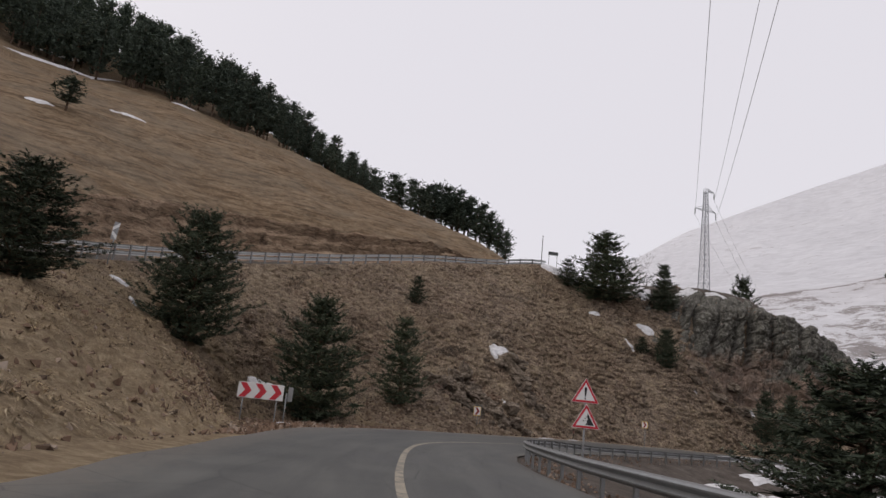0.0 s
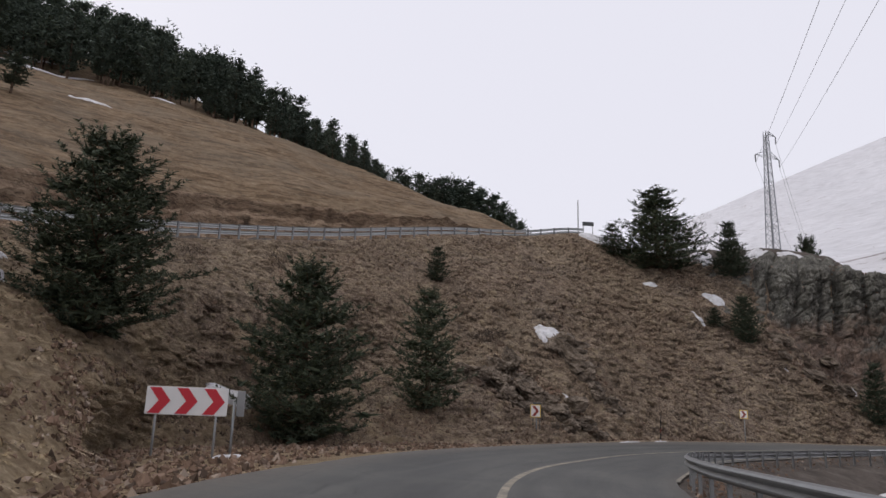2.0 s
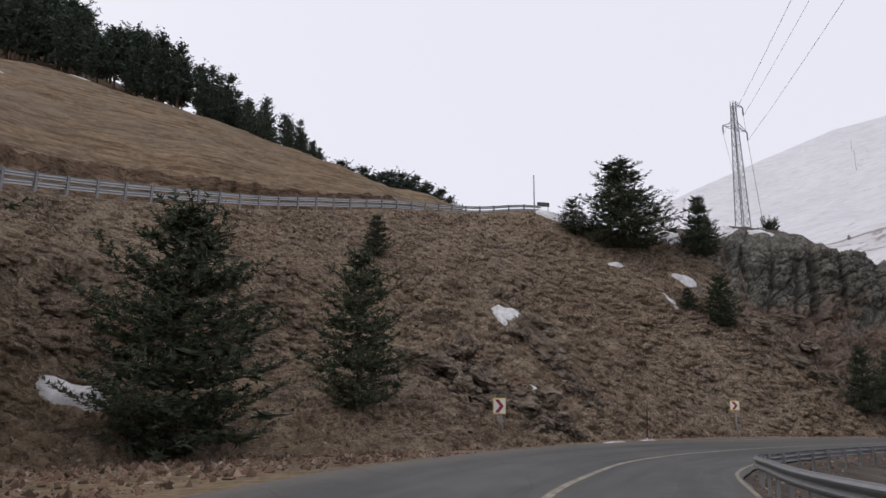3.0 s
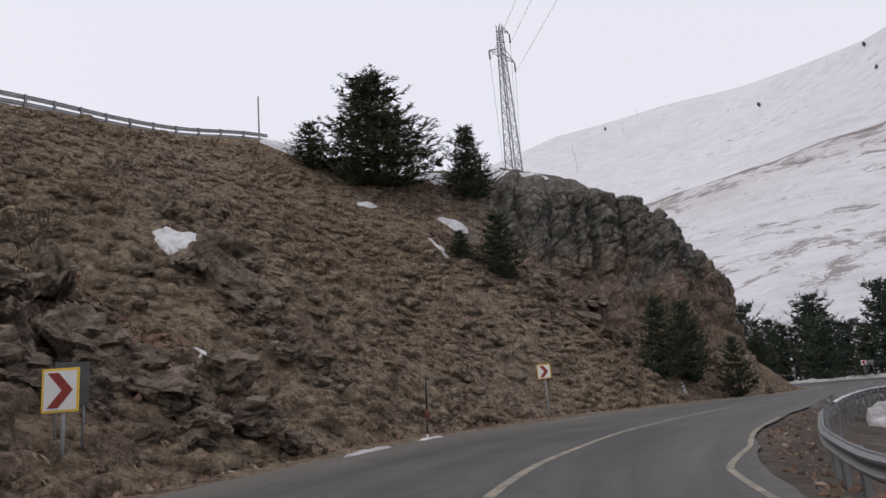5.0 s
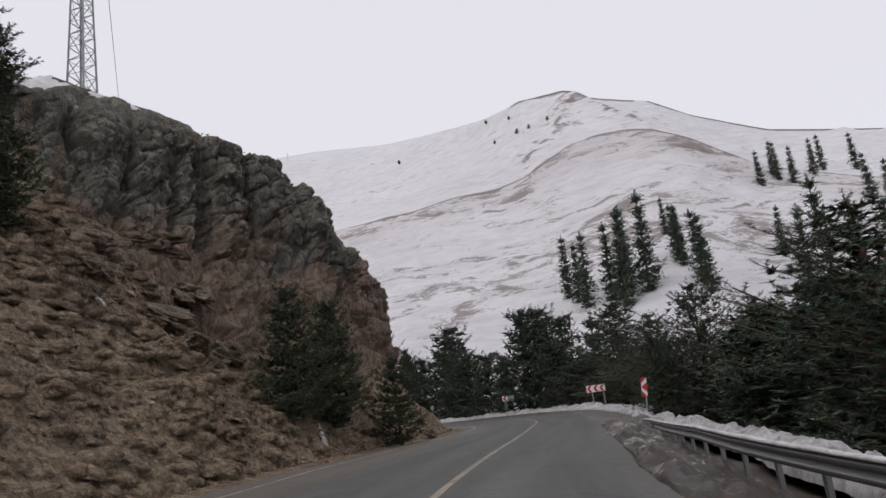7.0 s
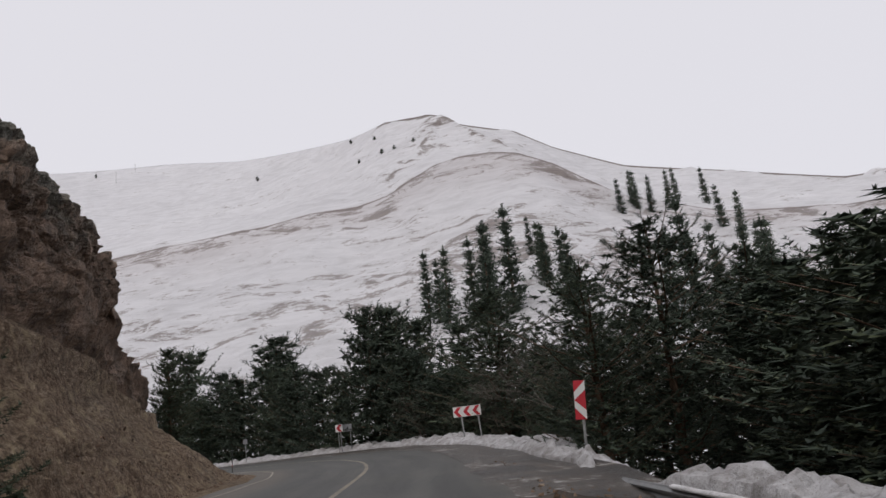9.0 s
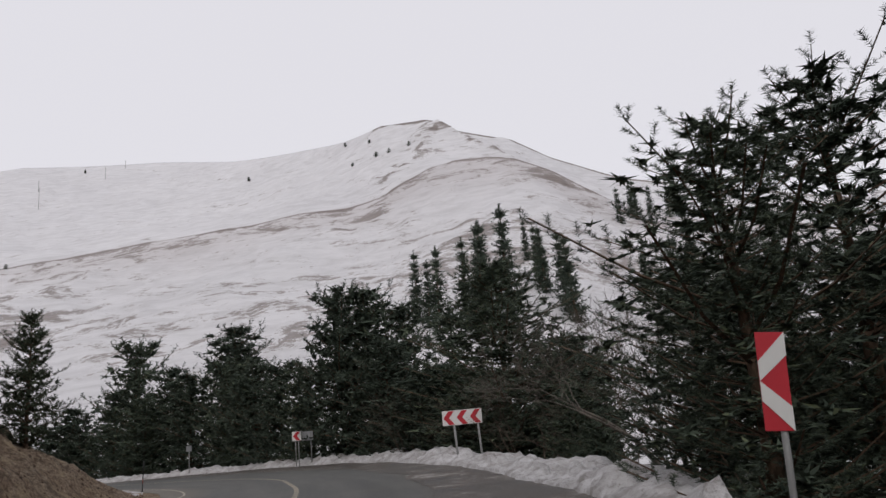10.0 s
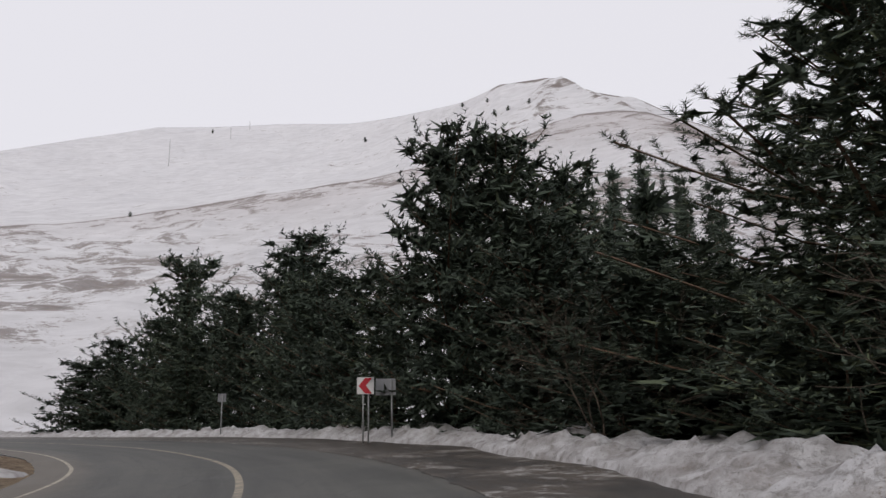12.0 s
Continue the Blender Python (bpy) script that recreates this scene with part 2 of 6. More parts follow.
def mountain_material():
    """Wind-swept snow with bare earth showing in streaks and on ridges."""
    k = Nodes("snowy_mountain")
    v = k.world()
    streak = k.noise(k.world((1, 1, 3.2)), 0.03, 8, 0.72, 0.9)
    fine = k.noise(k.world((1, 1, 3.4)), 0.25, 8, 0.8, 0.5)
    big = k.noise(v, 0.006, 4, 0.55)
    at = k.n.new("ShaderNodeAttribute")
    at.attribute_name = "bare"
    thin = k.n.new("ShaderNodeAttribute")
    thin.attribute_name = "veil"
    bare = k.math("ADD", at.outputs["Fac"], k.math("MULTIPLY", k.math("SUBTRACT", big, 0.5), 0.5))
    m = k.math("ADD", k.math("ADD", k.math("MULTIPLY", streak, 0.75), k.math("MULTIPLY", fine, 0.45)), k.math("MULTIPLY", bare, 0.5))
    mask = k.ramp(m, [(0.718, (0, 0, 0)), (0.738, (0.7, 0.7, 0.7)), (0.88, (0.95, 0.95, 0.95))])
    soil = k.ramp(fine, [(0.35, (0.1, 0.085, 0.08)), (0.65, (0.3, 0.255, 0.235))])
    snow = k.mix(0.45, k.ramp(big, [(0.3, (0.56, 0.55, 0.57)), (0.7, (0.7, 0.69, 0.71))]), k.ramp(k.noise(k.world((1, 1, 4.0)), 0.05, 7, 0.7, 0.6), [(0.35, (0.48, 0.47, 0.48)), (0.6, (0.74, 0.73, 0.75))]))
    veil = k.mix(k.math("MULTIPLY", thin.outputs["Fac"], k.math("ADD", k.math("MULTIPLY", streak, 0.7), 0.1)), snow, (0.4, 0.345, 0.34))
    k.bump(k.math("ADD", streak, k.math("MULTIPLY", fine, 0.4)), 0.5, 6)
    return k.done(k.mix(mask, veil, soil), 0.9, 0, 0.1)


def asphalt_material():
    """Old asphalt: lengthwise wear, tar-dark strips, dust towards the edges, cracks."""
    k = Nodes("asphalt")
    v = k.world()
    run, off = k.n.new("ShaderNodeAttribute"), k.n.new("ShaderNodeAttribute")
    run.attribute_name, off.attribute_name = "along", "aside"
    lane = k.n.new("ShaderNodeCombineXYZ")
    k.l.new(k.math("MULTIPLY", run.outputs["Fac"], 0.07), lane.inputs[0])
    k.l.new(k.math("MULTIPLY", off.outputs["Fac"], 1.1), lane.inputs[1])
    streak = k.noise(lane.outputs[0], 1.0, 6, 0.62, 0.3)
    f = k.noise(v, 0.3, 6, 0.65, 0.6)
    g = k.noise(v, 3.5, 5, 0.7)
    h = k.noise(v, 70, 3, 0.7)
    crack = k.add("ShaderNodeTexVoronoi", Scale=0.55)
    crack.feature = "DISTANCE_TO_EDGE"
    k.l.new(k.mix(0.12, v, k.add("ShaderNodeTexNoise", Scale=1.5).outputs["Color"]), crack.inputs["Vector"])
    col = k.ramp(streak, [(0.34, (0.02, 0.021, 0.019)), (0.48, (0.044, 0.045, 0.041)), (0.64, (0.085, 0.084, 0.075))])
    col = k.mix(0.4, col, k.ramp(f, [(0.38, (0.015, 0.016, 0.015)), (0.5, (0.045, 0.045, 0.041)), (0.6, (0.1, 0.098, 0.087))]))
    col = k.mix(k.math("MULTIPLY", h, 0.3), col, (0.16, 0.155, 0.145))
    edge = k.math("ADD", k.math("ABSOLUTE", off.outputs["Fac"]), k.math("MULTIPLY", k.math("SUBTRACT", g, 0.5), 2.4))
    col = k.mix(k.ramp(k.math("MULTIPLY", edge, 0.1), [(0.32, (0, 0, 0)), (0.44, (0.55, 0.55, 0.55))]), col, (0.15, 0.126, 0.1))
    col = k.mix(k.ramp(crack.outputs["Distance"], [(0.0, (0.6, 0.6, 0.6)), (0.012, (0, 0, 0))]), col, (0.025, 0.025, 0.025))
    k.bump(h, 0.3, 0.01)
    return k.done(col, k.math("ADD", k.math("MULTIPLY", f, 0.3), 0.5), 0, 0.35)


def paint_material(name, colour, keep):
    """Road paint, worn through to the asphalt in places."""
    k = Nodes(name)
    v = k.world()
    f = k.noise(v, 2.5, 6, 0.75)
    col = k.mix(k.ramp(f, [(keep, (0, 0, 0)), (keep + 0.12, (.62, .62, .62))]), colour, (0.1, 0.098, 0.094))
    return k.done(col, 0.7)


def gravel_material():
    k = Nodes("gravel")
    v = k.world()
    f = k.noise(v, 0.8, 6, 0.7)
    g = k.noise(v, 22, 4, 0.7)
    col = k.ramp(f, [(0.3, (0.05, 0.042, 0.036)), (0.55, (0.12, 0.1, 0.085)), (0.75, (0.2, 0.175, 0.155))])
    col = k.mix(k.math("MULTIPLY", g, 0.5), col, (0.07, 0.058, 0.05))
    k.bump(g, 0.8, 0.06)
    return k.done(col, 0.95, 0, 0.1)


def mud_material():
    """Wet grey-brown mud with thin slush lying in streaks."""
    k = Nodes("shoulder_mud")
    v = k.world()
    f = k.noise(v, 0.5, 6, 0.7, 0.8)
    g = k.noise(v, 3.0, 6, 0.75, 0.5)
    h = k.noise(v, 40, 3, 0.7)
    col = k.ramp(f, [(0.35, (0.022, 0.02, 0.017)), (0.5, (0.055, 0.044, 0.034)), (0.68, (0.12, 0.092, 0.068))])
    col = k.mix(k.math("MULTIPLY", h, 0.4), col, (0.05, 0.045, 0.04))
    slush = k.ramp(k.math("ADD", k.math("MULTIPLY", f, 0.5), k.math("MULTIPLY", g, 0.5)), [(0.54, (0, 0, 0)), (0.6, (0.8, 0.8, 0.8))])
    col = k.mix(slush, col, (0.36, 0.35, 0.34))
    k.bump(k.math("ADD", g, k.math("MULTIPLY", h, 0.4)), 0.8, 0.05)
    return k.done(col, k.math("ADD", k.math("MULTIPLY", f, 0.6), 0.2), 0, 0.4)


def needle_material(name, dark, light):
    k = Nodes(name)
    g = k.n.new("ShaderNodeNewGeometry")
    o = k.n.new("ShaderNodeObjectInfo")
    f = k.math("ADD", k.math("MULTIPLY", g.outputs["Random Per Island"], 0.75), k.math("MULTIPLY", o.outputs["Random"], 0.25))
    col = k.ramp(f, [(0.05, dark), (0.8, light), (1.0, (light[0] * 1.45, light[1] * 1.3, light[2] * 1.0))])
    return k.done(col, 0.7, 0, 0.15)


def bark_material(name="bark", a=(0.05, 0.035, 0.026), b=(0.15, 0.1, 0.07)):
    k = Nodes(name)
    v = k.coords((1, 1, 0.25))
    f = k.noise(v, 9, 6, 0.7)
    k.bump(f, 0.8, 0.04)
    return k.done(k.ramp(f, [(0.35, a), (0.65, b)]), 0.95, 0, 0.1)


EARTH, PASTURE, CUT, ROCK = earth_material(), hill_material(), cut_material(), rock_material()
SNOW, BANK_SNOW = snow_material(), snow_material("ploughed_snow", 0.95)
SLOPE_ROCK = outcrop_material()
MOUNTAIN, ASPHALT, GRAVEL = mountain_material(), asphalt_material(), gravel_material()
YELLOW_LINE = paint_material("yellow_paint", (0.31, 0.27, 0.205), 0.44)
WHITE_LINE = paint_material("white_paint", (0.4, 0.36, 0.29), 0.46)
NEEDLE = needle_material("pine_needles", (0.022, 0.029, 0.02), (0.085, 0.103, 0.066))
NEEDLE_DARK = needle_material("dark_needles", (0.029, 0.038, 0.031), (0.088, 0.112, 0.083))
BARK, GREY_BARK = bark_material(), bark_material("grey_bark", (0.06, 0.052, 0.045), (0.17, 0.15, 0.13))
STEEL = plain("galvanised_steel", (0.26, 0.262, 0.262), 0.5, 0.7, 0.35, 3)
BRIGHT_STEEL = plain("weathered_zinc", (0.5, 0.51, 0.51), 0.55, 0.4, 0.3, 3)
GREY_POST = plain("grey_post", (0.3, 0.3, 0.3), 0.6, 0.3, 0.3)
SIGN_WHITE = plain("sign_white", (0.72, 0.71, 0.7), 0.5, 0, 0.12)
SIGN_RED = plain("sign_red", (0.5, 0.03, 0.045), 0.5, 0, 0.12)
SIGN_BLACK = plain("sign_black", (0.02, 0.02, 0.022), 0.5, 0, 0.1)
SIGN_YELLOW = plain("sign_yellow", (0.75, 0.5, 0.06), 0.5, 0, 0.12)
SIGN_DARKRED = plain("sign_dark_red", (0.25, 0.04, 0.03), 0.5, 0, 0.15)
DARK_BOARD = plain("weathered_board", (0.09, 0.095, 0.095), 0.7, 0.2, 0.3)
SIGN_BACK = plain("sign_back", (0.33, 0.33, 0.34), 0.5, 0.5, 0.2)
PYLON_STEEL = plain("pylon_steel", (0.3, 0.31, 0.33), 0.6, 0.4, 0.2)
WIRE = plain("wire", (0.3, 0.3, 0.31), 0.6, 0.3, 0.1)

# ---- the road's line: centre x, y, z ----
CENTRE = [(6, -40, .5), (3.2, -15, .35), (1.6, 3, .25), (.5, 12, .2), (0, 18, .15), (-.3, 24, .1), (-.25, 29, .05), (.2, 34, -.03),
          (1.3, 39.5, -.12), (3.2, 45.2, -.2), (5.9, 51.9, -.28), (9.2, 57.3, -.3), (12.6, 61.4, -.3), (17.6, 66.5, -.3), (25.2, 72.3, -.25), (33.1, 77.5, -.22),
          (44, 84.2, -.22), (55, 91.2, -.25), (64.5, 97.4, -.25), (71.5, 102.8, -.22), (77, 108, -.22), (82.3, 113.5, -.25), (87.6, 121, -.28),
          (91.5, 129, -.3), (94.6, 138, -.3), (96.8, 149, -.3), (98, 162, -.3), (98.5, 180, -.3), (98, 210, -.3)]
raw = catmull(CENTRE, 24)
run = np.concatenate([[0], np.cumsum(np.linalg.norm(np.diff(raw[:, :2], axis=0), axis=1))])
ROAD_LENGTH = run[-1]
SS = np.arange(0, ROAD_LENGTH, 0.5)
LINE = np.stack([np.interp(SS, run, raw[:, i]) for i in range(3)], 1)
TAN = np.gradient(LINE[:, :2], axis=0)
TAN /= np.linalg.norm(TAN, axis=1)[:, None]
head = np.unwrap(np.arctan2(TAN[:, 1], TAN[:, 0]))
BANK = np.convolve(np.pad(-np.gradient(head, 0.5) * 3.3, 30, mode="edge"), np.ones(61) / 61, mode="valid")
BANK = np.clip(BANK, -0.045, 0.055)


def road_at(s, off):
    """A place s metres along the road and off metres to the left of its centre."""
    x, y, z = (np.interp(s, SS, LINE[:, i]) for i in range(3))
    tx, ty = np.interp(s, SS, TAN[:, 0]), np.interp(s, SS, TAN[:, 1])
    b = np.interp(s, SS, BANK)
    return np.array((x - ty * off, y + tx * off, z + b * off))


def road_s(x, y):
    return SS[np.argmin((LINE[:, 0] - x) ** 2 + (LINE[:, 1] - y) ** 2)]


def heading(s):
    return math.atan2(np.interp(s, SS, TAN[:, 1]), np.interp(s, SS, TAN[:, 0]))


def half_left(s):
    """How far the left edge line lies from the centre: the road widens below the cliff."""
    return float(np.interp(s, (0, 75, 100, 108, 125, 135, 150, 165, 183, 208, 300), (3.0, 3.2, 3.6, 4.1, 5.4, 6.1, 6.0, 5.6, 4.8, 4.1, 3.6)))


def ribbon(name, s0, s1, offs, lifts, material, step=1.0, wobble=0.0):
    """A strip along the road at the given offsets and heights above its surface."""
    ss = np.arange(s0, s1 + 1e-6, step)
    verts, faces = [], []
    for s in ss:
        for j, (o, l) in enumerate(zip(offs, lifts)):
            w = wobble * (noise.noise((s * 0.35, j * 7.1, 3)) + 0.5 * noise.noise((s * 1.3, j * 5.1, 8)))
            p = road_at(s, (o(s) if callable(o) else o) + w)
            verts.append((p[0], p[1], p[2] + l))
    n = len(offs)
    for i in range(len(ss) - 1):
        for j in range(n - 1):
            faces.append((i * n + j, (i + 1) * n + j, (i + 1) * n + j + 1, i * n + j + 1))
    return mesh_part(name, verts, [f[::-1] for f in faces], material, smooth=True)


road = tagged(ribbon("road", 0, ROAD_LENGTH - 1, (lambda s: half_left(s) + 1.1, lambda s: half_left(s) * 0.75, lambda s: half_left(s) * 0.45, 0, -1.3, -2.6, -3.75), (0,) * 7, ASPHALT, 0.8, 0.12),
              "worn grey asphalt mountain road with patched edges", "road", kind="structure")
along_, aside = [], []
for s in np.arange(0, ROAD_LENGTH - 1 + 1e-6, 0.8):
    along_ += [s] * 7
    aside += [half_left(s) + 1.1, half_left(s) * 0.75, half_left(s) * 0.45, 0, -1.3, -2.6, -3.75]
for key, values in (("along", along_), ("aside", aside)):
    at = road.data.attributes.new(key, "FLOAT", "POINT")
    at.data.foreach_set("value", values)
tagged(ribbon("centre_line", 20, ROAD_LENGTH - 2, (0.08, -0.08), (0.006, 0.006), YELLOW_LINE, 0.8), "worn yellow centre line painted on the road", "road marking", kind="structure")
tagged(ribbon("left_edge_line", 116, ROAD_LENGTH - 2, (lambda s: half_left(s) + 0.06, lambda s: half_left(s) - 0.06), (0.006, 0.006), WHITE_LINE, 0.8), "faded white edge line painted on the road", "road marking", kind="structure")
tagged(ribbon("right_edge_line", road_s(1.3, 39.5), road_s(22, 69.8), (lambda s: -float(np.interp(s, (85, 101, 106), (3.7, 3.15, 3.6))), lambda s: -float(np.interp(s, (85, 101, 106), (3.82, 3.27, 3.72)))), (0.006, 0.006), YELLOW_LINE, 0.8), "worn yellowish edge line on the inside of the bend", "road marking", kind="structure")

# ---- the hillside: lines along the slope, from the verge up to the crest ----
# each station: a place on the road (x, y), then mid slope, upper slope, lip, inner edge of the upper road, top of the cut, pasture, crest, forest floor
STATIONS = [
    ((2.4, -8), (-11, -4, 1.5), (-14, 0, 2.0), (-17, 6, 2.6), (-24, 6, 2.8), (-31, 6, 7), (-90, 20, 34), (-185, 50, 78), (-260, 80, 112)),
    ((.8, 11), (-11, 17, 2.6), (-15, 20, 3.8), (-20.5, 25, 5.2), (-27, 25, 5.4), (-34, 26, 11), (-86, 48, 36), (-160, 95, 78), (-232, 137, 116)),
    ((-.2, 28, 6.8, -.3), (-14.6, 38, 3.3), (-19.4, 42.6, 6), (-23.7, 45.3, 8.6), (-30.5, 46.5, 8.8), (-38, 52, 15), (-78, 80, 38), (-128, 130, 75), (-189, 191, 122)),
    ((1, 37, 15.5, -.5), (-14.2, 53.0, 2.4), (-17.2, 56, 7.5), (-21.6, 61, 11.8), (-28.5, 63, 12), (-38, 70, 19), (-69, 108, 46), (-100, 158, 71.5), (-145, 227, 117)),
    ((4, 45.5, 14, -.4), (-7.6, 63.4, 3.6), (-10.4, 68, 9.6), (-15, 76.5, 15.5), (-21.5, 80, 15.7), (-33, 90, 24), (-56, 124, 49), (-77, 161, 67.5), (-117, 243, 110)),
    ((8, 54, 6.8, -.1), (-1.4, 68.6, 5.6), (-4.8, 75.5, 11.4), (-9.9, 84.3, 17.7), (-15, 88.5, 17.8), (-24, 97, 24.6), (-38, 124, 43), (-50, 157, 57.5), (-83, 257, 98)),
    ((13.3, 62), (5, 74, 6.4), (2, 80.5, 11.6), (-3.7, 92, 20.1), (-8, 97, 20.2), (-14, 104, 25.4), (-21, 122, 36), (-28, 145, 47), (-58, 330, 95)),
    ((19, 67.4), (10.5, 82, 8.2), (8.5, 88, 13), (3.7, 99.8, 22.1), (0, 105.5, 22.2), (-4, 111, 26), (-6, 119, 30), (-7, 129, 34.5), (-20, 352, 92)),
    ((25, 71.8), (16.5, 88, 8.4), (15, 93, 13), (11.5, 104, 23.5), (9, 112, 23.8), (6.5, 116, 24.6), (6, 119, 26), (6.5, 122, 27), (14, 350, 76)),
    ((31.5, 75.9), (23.5, 90, 8), (22.5, 95.1, 13.2), (20, 102.2, 20.5), (19, 110, 22.3), (18, 116, 22.5), (18, 124, 22.4), (18, 134, 19), (19, 165, 8)),
    ((38, 80.2), (31, 92.5, 6.6), (31, 96.5, 11), (30.4, 102, 19.2), (31, 106.4, 23.1), (31, 112, 23.5), (31, 118, 22), (30, 130, 18), (30, 158, 6)),
    ((45.5, 85), (39, 97.5, 5), (40.1, 100.2, 10.6), (40.2, 101.7, 19), (40.1, 106.3, 22.1), (39, 111, 22), (38, 116, 21), (36, 128, 16), (36, 152, 5)),
    ((53.5, 90.2), (47, 99.6, 5.5), (47.9, 100.7, 12.2), (47, 103.3, 18.5), (46, 108.1, 19.3), (45, 112, 19.6), (44, 117, 18), (42, 128, 14), (42, 149, 3)),
    ((62, 95.8), (56.3, 104.3, 4.7), (57.1, 105.2, 11.8), (55.1, 108.2, 16.4), (53, 112, 17.2), (51, 115, 17.6), (49, 119, 16.5), (46, 129, 13), (46, 148, 3)),
    ((69.5, 101.2), (62.4, 109.9, 3.7), (62.4, 110.2, 11), (58.8, 112.7, 14.3), (56.5, 115, 16), (54, 118, 16), (52, 122, 15), (48, 130, 12), (47, 146, 3)),
    ((77.5, 108.6), (69.2, 115.9, 2.7), (67.4, 116.4, 8.3), (62.5, 118.2, 12.9), (59.1, 120, 14.8), (56, 123, 15), (53, 127, 14), (48, 133, 12), (46, 142, 5)),
    ((85, 118), (75.1, 125.6, 1.9), (70.3, 126.6, 5.4), (65.6, 127.8, 10), (61.1, 129, 12.4), (57, 131, 13), (53, 134, 13), (48, 138, 12), (44, 144, 6)),
    ((93.6, 135), (79, 141, 1.8), (73.5, 142, 4.5), (69, 143, 7), (64, 144, 9), (59, 145, 10), (54, 146, 11), (48, 148, 11), (42, 152, 5)),
    ((98.2, 168), (82, 170, 2.2), (76, 171, 5), (70, 172, 7), (65, 172, 9), (60, 172, 10), (54, 172, 11), (48, 172, 11), (42, 174, 5)),
    ((98.2, 206), (82, 206, 2.5), (76, 206, 5), (70, 206, 7), (64, 206, 9), (58, 206, 10), (52, 206, 11), (46, 206, 11), (40, 208, 5)),
]
rows = []
for (cx, cy, *foot), *rest in STATIONS:
    s = road_s(cx, cy)
    left = half_left(s) + 0.8
    out, drop = foot or (left + 1.6, 0.08)
    f0, f1 = road_at(s, left), road_at(s, max(out, left + 1.2))
    f0[2] -= 0.06
    f1[2] = road_at(s, left)[2] + drop
    rows.append([f0, f1] + [np.array(r, float) for r in rest])
rows = np.array(rows)                       # station, line, xyz
SPAN = 26
dense = np.stack([catmull(rows[:, j], SPAN) for j in range(rows.shape[1])], 1)
CROSS = (4, 26, 22, 26, 6, 26, 24, 26, 14)      # steps between one line and the next


def slope_grid():
    cols, tags = [], []
    for j, n in enumerate(CROSS):
        for q in range(n):
            t = q / n
            col = dense[:, j] * (1 - t) + dense[:, j + 1] * t
            if j == 5:                       # the cut: a scree foot below a steep face
                k = t ** 0.75
                col[:, :2] = dense[:, j, :2] * (1 - k) + dense[:, j + 1, :2] * k
                col[:, 2] = dense[:, j, 2] + (dense[:, j + 1, 2] - dense[:, j, 2]) * t ** 1.35
            cols.append(col)
            tags.append(j + t)
    cols.append(dense[:, -1])
    tags.append(len(CROSS))
    return np.stack(cols, 1), np.array(tags)


grid, across = slope_grid()
NU, NV = grid.shape[:2]


def rockiness(u, v):
    """How far a place on the hillside is bare rock: the cliff above the bend, and its nose."""
    st = u / SPAN
    along = min(1, max(0, (st - 9.7 - 0.45 * max(0, 3.2 - v)) / 0.6)) * min(1, max(0, (16.6 - st) / 1.2))
    up = min(1, max(0, (v - 1.9) / 0.4)) * min(1, max(0, (5.0 - v) / 0.7))
    return along * up


normals = np.zeros_like(grid)
normals[1:-1, 1:-1] = np.cross(grid[2:, 1:-1] - grid[:-2, 1:-1], grid[1:-1, 2:] - grid[1:-1, :-2])
normals /= np.maximum(np.linalg.norm(normals, axis=2, keepdims=True), 1e-6)
shaped = grid.copy()
inset = np.zeros(grid.shape[:2])
for iu in range(1, NU - 1):
    for iv in range(3, NV - 1):
        p, v = grid[iu, iv], across[iv]
        r = rockiness(iu, v)
        q = Vector(p)
        inset[iu, iv] = 4.0 * max(0, r - 0.6)
        if 2.95 < v < 4.05:
            continue
        amp = 0.4 if v < 3 else (0.3 if v < 5 else 0.9)
        d = amp * noise.fractal(q * (0.35 if v < 5 else 0.06), 1.0, 2.0, 4)
        d += (0.2 if v < 5 else 0.12) * (0.5 - 1.4 * abs(noise.fractal(q * 0.8, 0.8, 2.0, 3)))
        if 5 < v < 6:
            w = v - 5 + 0.1 * noise.noise(q * 0.1) + 0.05 * noise.noise(q * 0.5)
            d += 0.5 * noise.fractal(q * 0.7, 0.8, 2, 4) * min(1, (v - 5) * 4)
            for at, deep in ((0.9, 1.5), (0.68, 1.0), (0.46, 0.6)):      # undercut below the turf, ledges beneath
                if at - 0.12 < w < at:
                    d -= deep * (1 - (at - w) / 0.12) * max(0, 0.6 + noise.noise(q * 0.07 + Vector((at * 9, 0, 0))))
                elif at <= w < at + 0.05:
                    d += 0.3 * deep
        d *= min(1, (v - 0.9) / 0.5) if v > 0.9 else 0.1
        shaped[iu, iv] = p + normals[iu, iv] * d
FACE = shaped
grid = shaped - normals * inset[:, :, None]


def sheet(name, lo, hi, material):
    """The part of the hillside between two of its lines."""
    cs = [i for i in range(NV) if lo - 1e-6 <= across[i] <= hi + 1e-6]
    verts = grid[:, cs].reshape(-1, 3)
    n = len(cs)
    faces = [(i * n + j, (i + 1) * n + j, (i + 1) * n + j + 1, i * n + j + 1) for i in range(NU - 1) for j in range(n - 1)]
    return mesh_part(name, verts, faces, material, smooth=True), FACE[:, cs].reshape(-1, 3), faces


